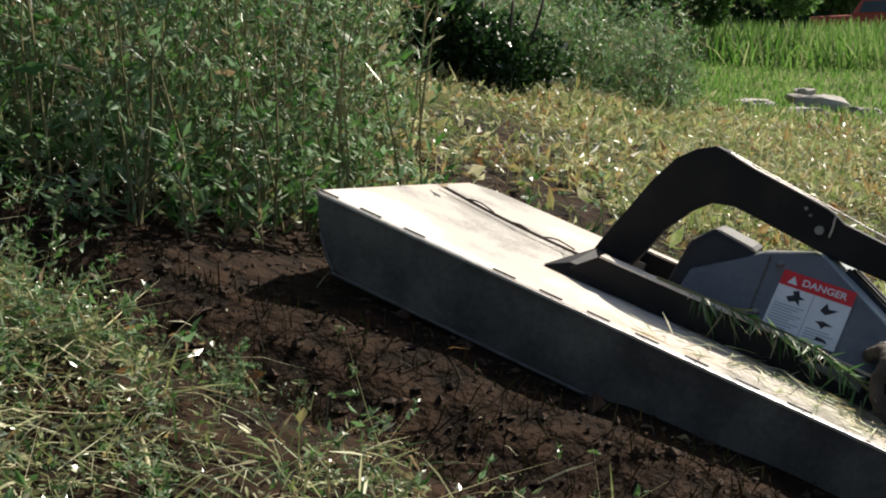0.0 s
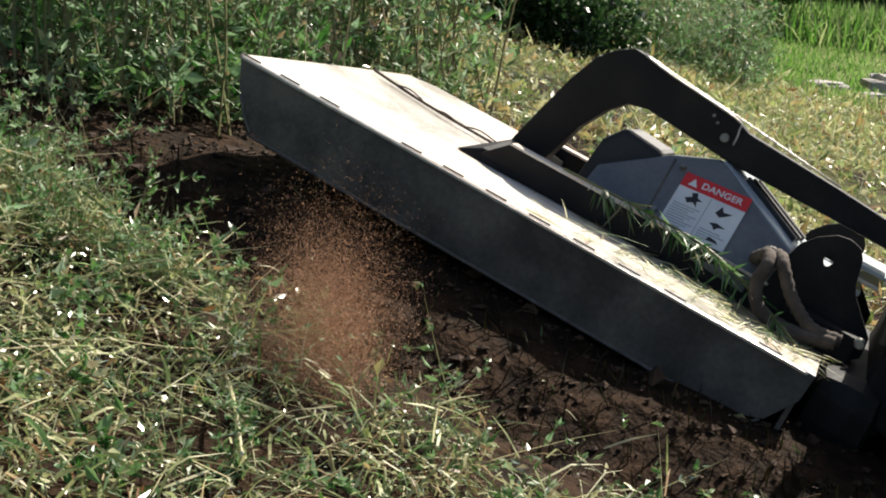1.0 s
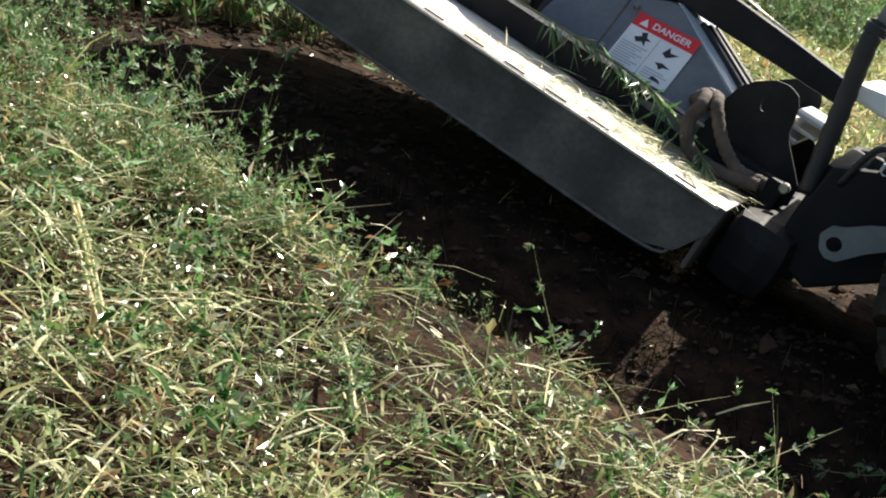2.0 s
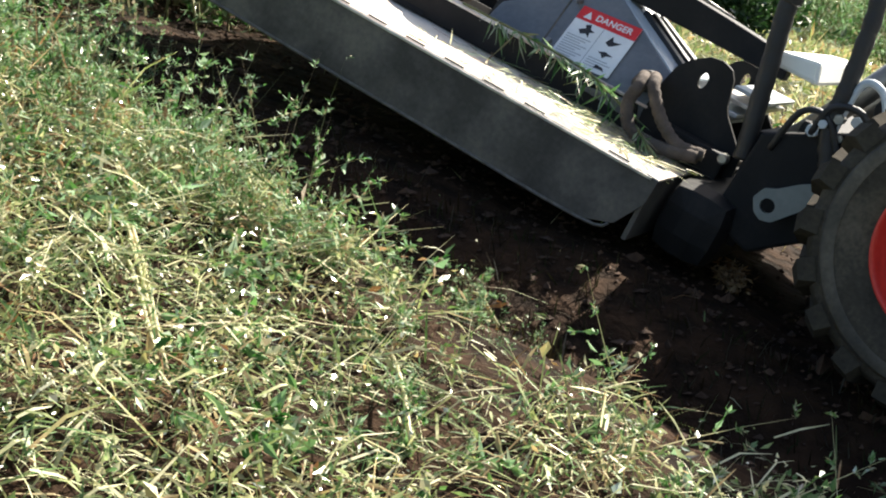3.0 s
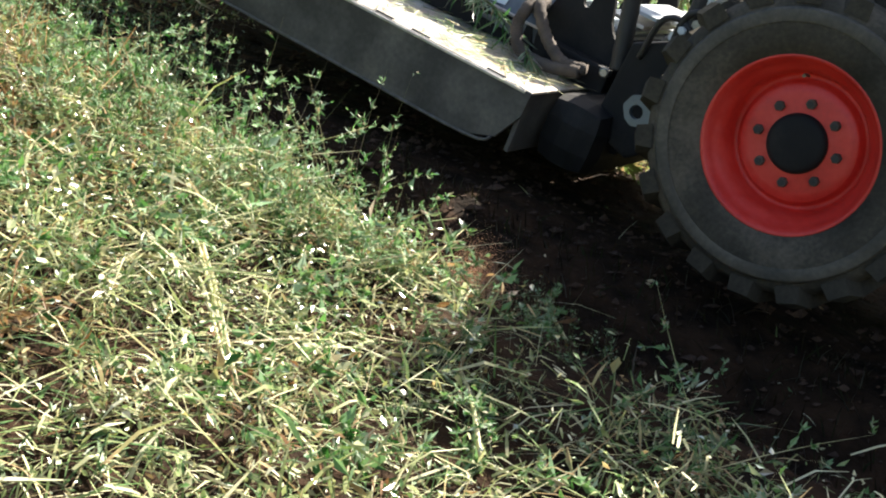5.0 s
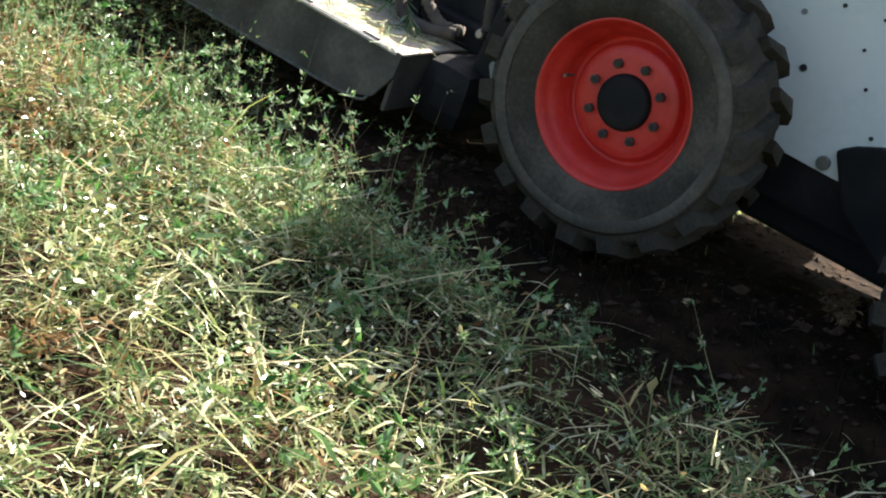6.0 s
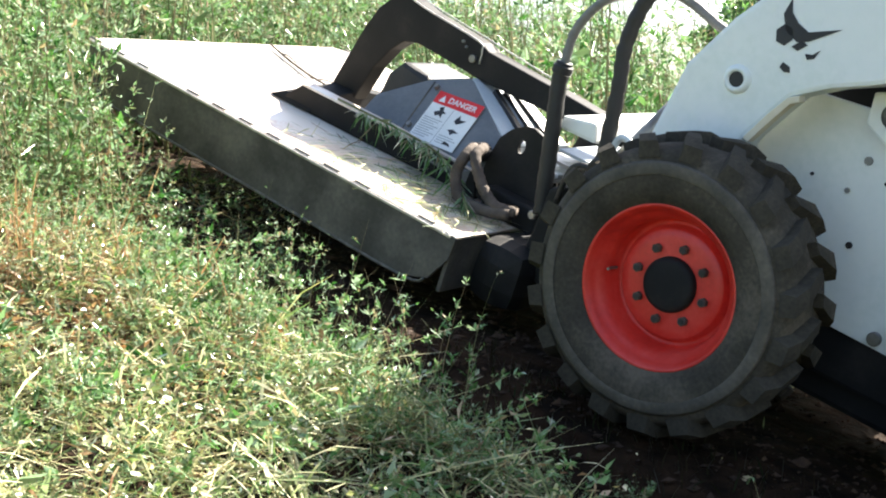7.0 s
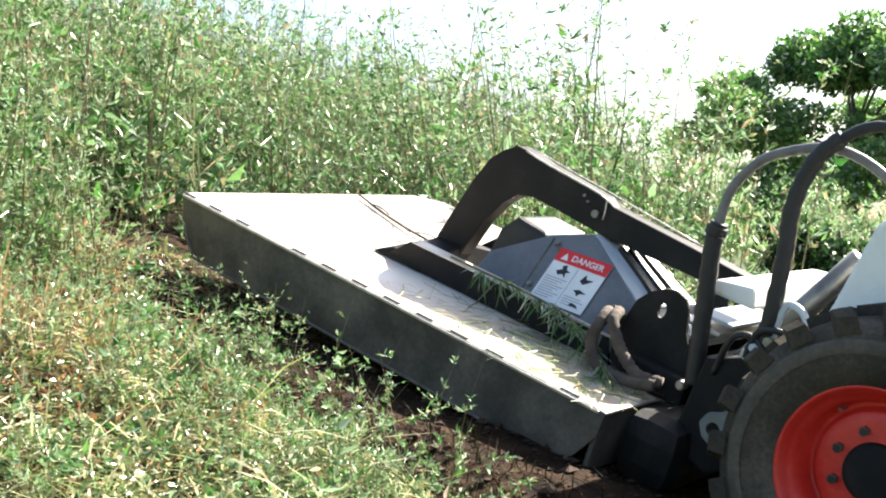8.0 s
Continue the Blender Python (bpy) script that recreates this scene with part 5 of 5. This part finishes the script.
DUSTY = "haze of red-brown dust blown out from under the deck"
dust_cloud(DUSTY, 140000, 0.0009, 0.20, 0.12, 0.06, drift((0.0, 1.05, 3.2, -0.25, 0), (0.2, 0.78, 2.66, 0.06, 5), (0.5, 0.60, 2.62, 0.10, 10), (0.75, 0.45, 2.62, 0.02, 14), (1.0, 0.40, 2.65, -0.4, 14), (8.0, 0.40, 2.65, -0.4, 14)))
dust_cloud(DUSTY, 160000, 0.0009, 0.070, 0.09, 0.11, drift((0.0, 0.40, 3.5, -0.6, 0), (0.6, 0.25, 3.20, -0.5, 0), (0.8, 0.17, 2.66, 0.05, 5), (1.0, 0.14, 2.48, 0.10, 10), (1.2, 0.13, 2.42, 0.07, 25), (1.5, 0.14, 2.52, 0.02, 30), (1.9, 0.15, 2.5, -0.6, 40), (8.0, 0.15, 2.5, -0.6, 40)))
dust_cloud(DUSTY, 140000, 0.0009, 0.085, 0.08, 0.075, drift((0.0, -0.1, 3.6, -0.6, 0), (3.0, -0.40, 3.6, -0.6, 0), (3.3, -0.22, 3.15, 0.06, 5), (3.5, -0.10, 2.75, 0.10, 15), (3.7, -0.06, 2.64, 0.06, 22), (4.0, 0.0, 2.60, -0.02, 30), (4.4, 0.08, 2.6, -0.6, 40), (8.0, 0.08, 2.6, -0.6, 40)))
dust_cloud(DUSTY, 50000, 0.0009, 0.045, 0.05, 0.055, drift((0.0, 0.6, 3.4, -0.6, 0), (3.2, 0.55, 3.2, -0.5, 0), (3.6, 0.45, 2.90, 0.03, 5), (4.1, 0.39, 2.86, 0.08, 15), (4.8, 0.05, 2.95, 0.03, 20), (5.5, -0.15, 2.98, 0.08, 30), (6.0, -0.15, 3.0, -0.6, 30), (8.0, -0.15, 3.0, -0.6, 40)))

# ---- the farther place ----
# stubble bush, tall grass bank, meadow
V, F = [], []
for az0, az1, r0, r1, hgt, cnt, wid in ((20.0, 48.0, 33.0, 60.0, 1.0, 14000, 0.05), (15.0, 50.0, 17.0, 34.0, 0.16, 16000, 0.03)):
    az, r = np.radians(rng.uniform(az0, az1, cnt)), rng.uniform(r0, r1, cnt)
    x, y = r * np.sin(az), r * np.cos(az)
    pos = np.stack([x, y, land(x, y)], 1)
    blades(pos, rng.uniform(0, math.tau, cnt), rng.normal(1.2, 0.25, cnt), hgt * rng.uniform(0.6, 1.15, cnt), wid * rng.uniform(0.6, 1.3, cnt), rng.uniform(0, 0.5, cnt), V, F)
stuff("meadow_grass", V, F, M_TALLGRASS, "tall pale green grass at the edge of the field", "tall grass")


bank_spots = []
for az, r in zip(rng.uniform(10.6, 21.4, 400), rng.uniform(14.0, 22.0, 400)):
    bx, by = r * math.sin(radians(az)), r * math.cos(radians(az))
    bank_spots.append((bx, by, rng.uniform(0.6, 1.1) * (0.8 + 0.25 * math.sin(az * 2.3))))
FAR_TALL = [weed_mesh(5, 0.16, 0.7, 1.45, 26, 0.11, 0.25) for _ in range(5)]
place_weeds("bank_weeds", FAR_TALL, bank_spots, "pale green tall weeds beyond the mown slope")


def crown(count, blobs, leaf, out_v, out_f):
    for (cx, cy, cz, rx, rz), share in zip(blobs, np.full(len(blobs), 1.0 / len(blobs))):
        m = int(count * share)
        d = unit(rng.normal(0, 1, (m, 3)))
        rad = rng.uniform(0.15, 1.12, m) ** 0.6
        pos = np.array([cx, cy, cz]) + d * rad[:, None] * [rx, rx, rz]
        al = unit(rng.normal(0, 1, (m, 3)) + d * 0.6)
        sd = unit(np.cross(al, rng.normal(0, 1, (m, 3))))
        quads(pos, al, sd, leaf * rng.uniform(0.6, 1.3, m), leaf * rng.uniform(0.4, 0.9, m), rng.uniform(-0.2, 0.4, m), out_v, out_f)


def tree(x, y, height, width, count, leaf, mat, label):
    t = new("tree")
    z = float(land(x, y))
    t.location = (x, y, z)
    tagged(t, label, "tree", "trees by the field")
    bm = bmesh.new()
    rings = []
    for i in range(6):
        f_ = i / 5
        r = 0.22 * height / 8 * (1 - 0.75 * f_)
        rings.append([bm.verts.new((r * math.cos(g) + 0.15 * math.sin(3 * f_), r * math.sin(g), height * 0.7 * f_)) for g in np.linspace(0, math.tau, 11)[:-1]])
    for a_, b_ in zip(rings, rings[1:]):
        for j in range(10):
            bm.faces.new((a_[j], a_[(j + 1) % 10], b_[(j + 1) % 10], b_[j]))
    part("trunk", bm, M_BARK, t, "", True)
    blobs = []
    for i in range(46):
        g = i * 2.4 + rng.normal(0, 0.3)
        rr = width * rng.uniform(0.04, 0.48)
        zz = height * rng.uniform(0.16, 0.93)
        fade = 1.0 - 0.55 * max(0, zz / height - 0.6) / 0.4
        bx, by = rr * math.cos(g) * fade, rr * math.sin(g) * fade
        blobs.append((bx, by, zz, width * rng.uniform(0.06, 0.12), height * rng.uniform(0.05, 0.11)))
        if i % 4:
            continue
        part("limb", tube([(0.05, 0, height * 0.25 + 0.25 * zz), (bx * 0.45, by * 0.45, zz * 0.8), (bx * 0.85, by * 0.85, zz * 0.97)], 0.05 * height / 8, 6, 3), M_BARK, t, "", True)
    V, F = [], []
    crown(count, blobs, leaf, V, F)
    ob = raw("crown", np.concatenate(V).tolist(), np.concatenate(F).tolist(), [mat])
    ob.parent = t
    return t


def at(az, r):
    return r * math.sin(radians(az)), r * math.cos(radians(az))


tree(*at(13.4, 34), 5.6, 9.5, 48000, 0.17, M_TREE, "broad green tree with a rounded uneven crown")
tree(*at(20.5, 38), 6.6, 8.5, 36000, 0.18, M_TREE, "broad green tree beside the field")
tree(*at(27.0, 62), 12.0, 7.0, 6000, 0.42, M_TALLGRASS, "bright yellow-green tree at the field's far edge")
# shrub added on the mown slope, near-black leaves standing in for the bank's shade
shrub = new("shrub")
sx, sy = at(12.9, 11.5)
shrub.location = (sx, sy, float(land(sx, sy)))
tagged(shrub, "added mass of dark leaves standing in for shade on the slope", "shrub")
V, F = [], []
crown(8000, [(0.95 * (i_ / 21) - 0.62 + rng.normal(0, 0.16), rng.uniform(-0.1, 0.7), (0.85 - 0.55 * i_ / 21) * rng.uniform(0.15, 1.05), rng.uniform(0.12, 0.24), rng.uniform(0.14, 0.30)) for i_ in range(22)], 0.08, V, F)
ob = raw("foliage", np.concatenate(V).tolist(), np.concatenate(F).tolist(), [M_WOOD_SHADE])
ob.parent = shrub
for i in range(5):
    part("branch", tube([(0.05 * i - 0.1, 0.1, -0.05), (0.2 * i - 0.4, 0.2, 0.4), (0.28 * i - 0.55, 0.3, 0.8)], 0.014, 6, 3), M_BARK, shrub, "", True)
# saplings behind the deck on the slope
for i, (az, r, h) in enumerate(((17.9, 5.6, 0.62), (19.6, 6.0, 0.55), (15.0, 5.9, 0.5))):
    x, y = at(az, r)
    ob = weed_object("sapling", weed_mesh(2, 0.02, h * 0.85, h, 45, 0.06, 0.2))
    ob.location = (x, y, float(land(x, y)))
    tagged(ob, "thin young sapling with sparse leaves", "sapling", "saplings on the slope")
# far woods
V, F = [], []
blobs = []
for i in range(90):
    az = rng.uniform(15.0, 58.0)
    r = rng.uniform(72, 105)
    x, y = at(az, r)
    h = rng.uniform(8, 16)
    for zz in np.arange(1.0, h, 2.2):
        blobs.append((x + rng.normal(0, 1.2), y + rng.normal(0, 1.2), zz - 0.6, 2.6, 1.9))
crown(52000, blobs, 0.75, V, F)
stuff("far_woods", V, F, M_WOOD_SHADE, "dark line of woods beyond the field", "woods")

# stones at the field's edge
for i, (az, r, lx, ly, lz, turn) in enumerate(((23.9, 20.0, 0.62, 0.45, 0.12, 8), (26.6, 20.8, 0.85, 0.5, 0.26, -14), (26.0, 19.4, 0.55, 0.4, 0.13, 4), (28.3, 20.6, 0.5, 0.4, 0.10, 20), (26.0, 21.6, 0.35, 0.4, 0.3, 40))):
    x, y = at(az, r)
    bm = bmesh.new()
    bmesh.ops.create_icosphere(bm, subdivisions=3, radius=0.5)
    for v in bm.verts:
        n_ = noise.noise(v.co * 2.3 + Vector((i * 3.1, 0, 0)))
        v.co = Vector((max(-0.42, min(0.42, v.co.x * 1.1)) * lx * 1.15, max(-0.4, min(0.4, v.co.y * 1.1)) * ly * 1.15, max(-0.36, min(0.36, v.co.z)) * lz * 1.4)) * (1 + 0.45 * n_)
    ob = mesh_object("field_stone", bm, M_STONE)
    tagged(ob, "pale weathered stone slab lying in field grass", "stone", "stones in the field")
    ob.matrix_basis = pose(x, y, float(land(x, y)) + lz * 0.35, 0, 6 * (i % 2), turn)

# red pickup far off
truck = new("pickup_truck")
tx, ty = at(28.6, 56)
truck.matrix_basis = pose(tx, ty, float(land(tx, ty)), 0, 0, -28.6)
tagged(truck, "red pickup truck parked beyond the field", "truck")
part("body", hull([(-2.5, -0.85, 0.5), (2.5, -0.85, 0.5), (-2.5, 0.85, 0.5), (2.5, 0.85, 0.5), (-2.5, -0.85, 1.05), (2.5, -0.85, 1.1), (-2.5, 0.85, 1.05), (2.5, 0.85, 1.1)], 0.08), M_TRUCK, truck)
part("cab", hull([(-0.9, -0.8, 1.05), (1.0, -0.8, 1.05), (-0.9, 0.8, 1.05), (1.0, 0.8, 1.05), (-0.45, -0.7, 1.75), (0.75, -0.7, 1.75), (-0.45, 0.7, 1.75), (0.75, 0.7, 1.75)], 0.08), M_TRUCK, truck)
part("side_window", hull([(-0.62, -0.80, 1.15), (0.85, -0.80, 1.15), (-0.4, -0.74, 1.6), (0.68, -0.74, 1.6), (-0.62, -0.77, 1.15), (0.85, -0.77, 1.15), (-0.4, -0.71, 1.6), (0.68, -0.71, 1.6)], 0.01), M_GLASS, truck)
for wx in (-1.6, 1.6):
    for wy in (-0.8, 0.8):
        part("wheel", disc((wx, wy, 0.36), 0.37, 0.24, "y", 20, 0.03), M_TYRE, truck)


def motions():
    for thing in MOVERS:
        walk(thing, DRIVE_ROWS)
    base = 25.0 - math.degrees(2.835 / 0.40)
    for wheel, x, y, start in SPINNERS:
        rows = []
        for i in range(33):
            t = i * 0.25
            run = float(np.interp(t, [a_ for a_, _ in TRAVEL], [b_ for _, b_ in TRAVEL]))
            rows.append((t, pose(x, y, 0, 0, start + base + math.degrees(run / 0.40), 0)))
        walk(wheel, rows)
    for thing, rows in FALLERS:
        walk(thing, rows)


motions()
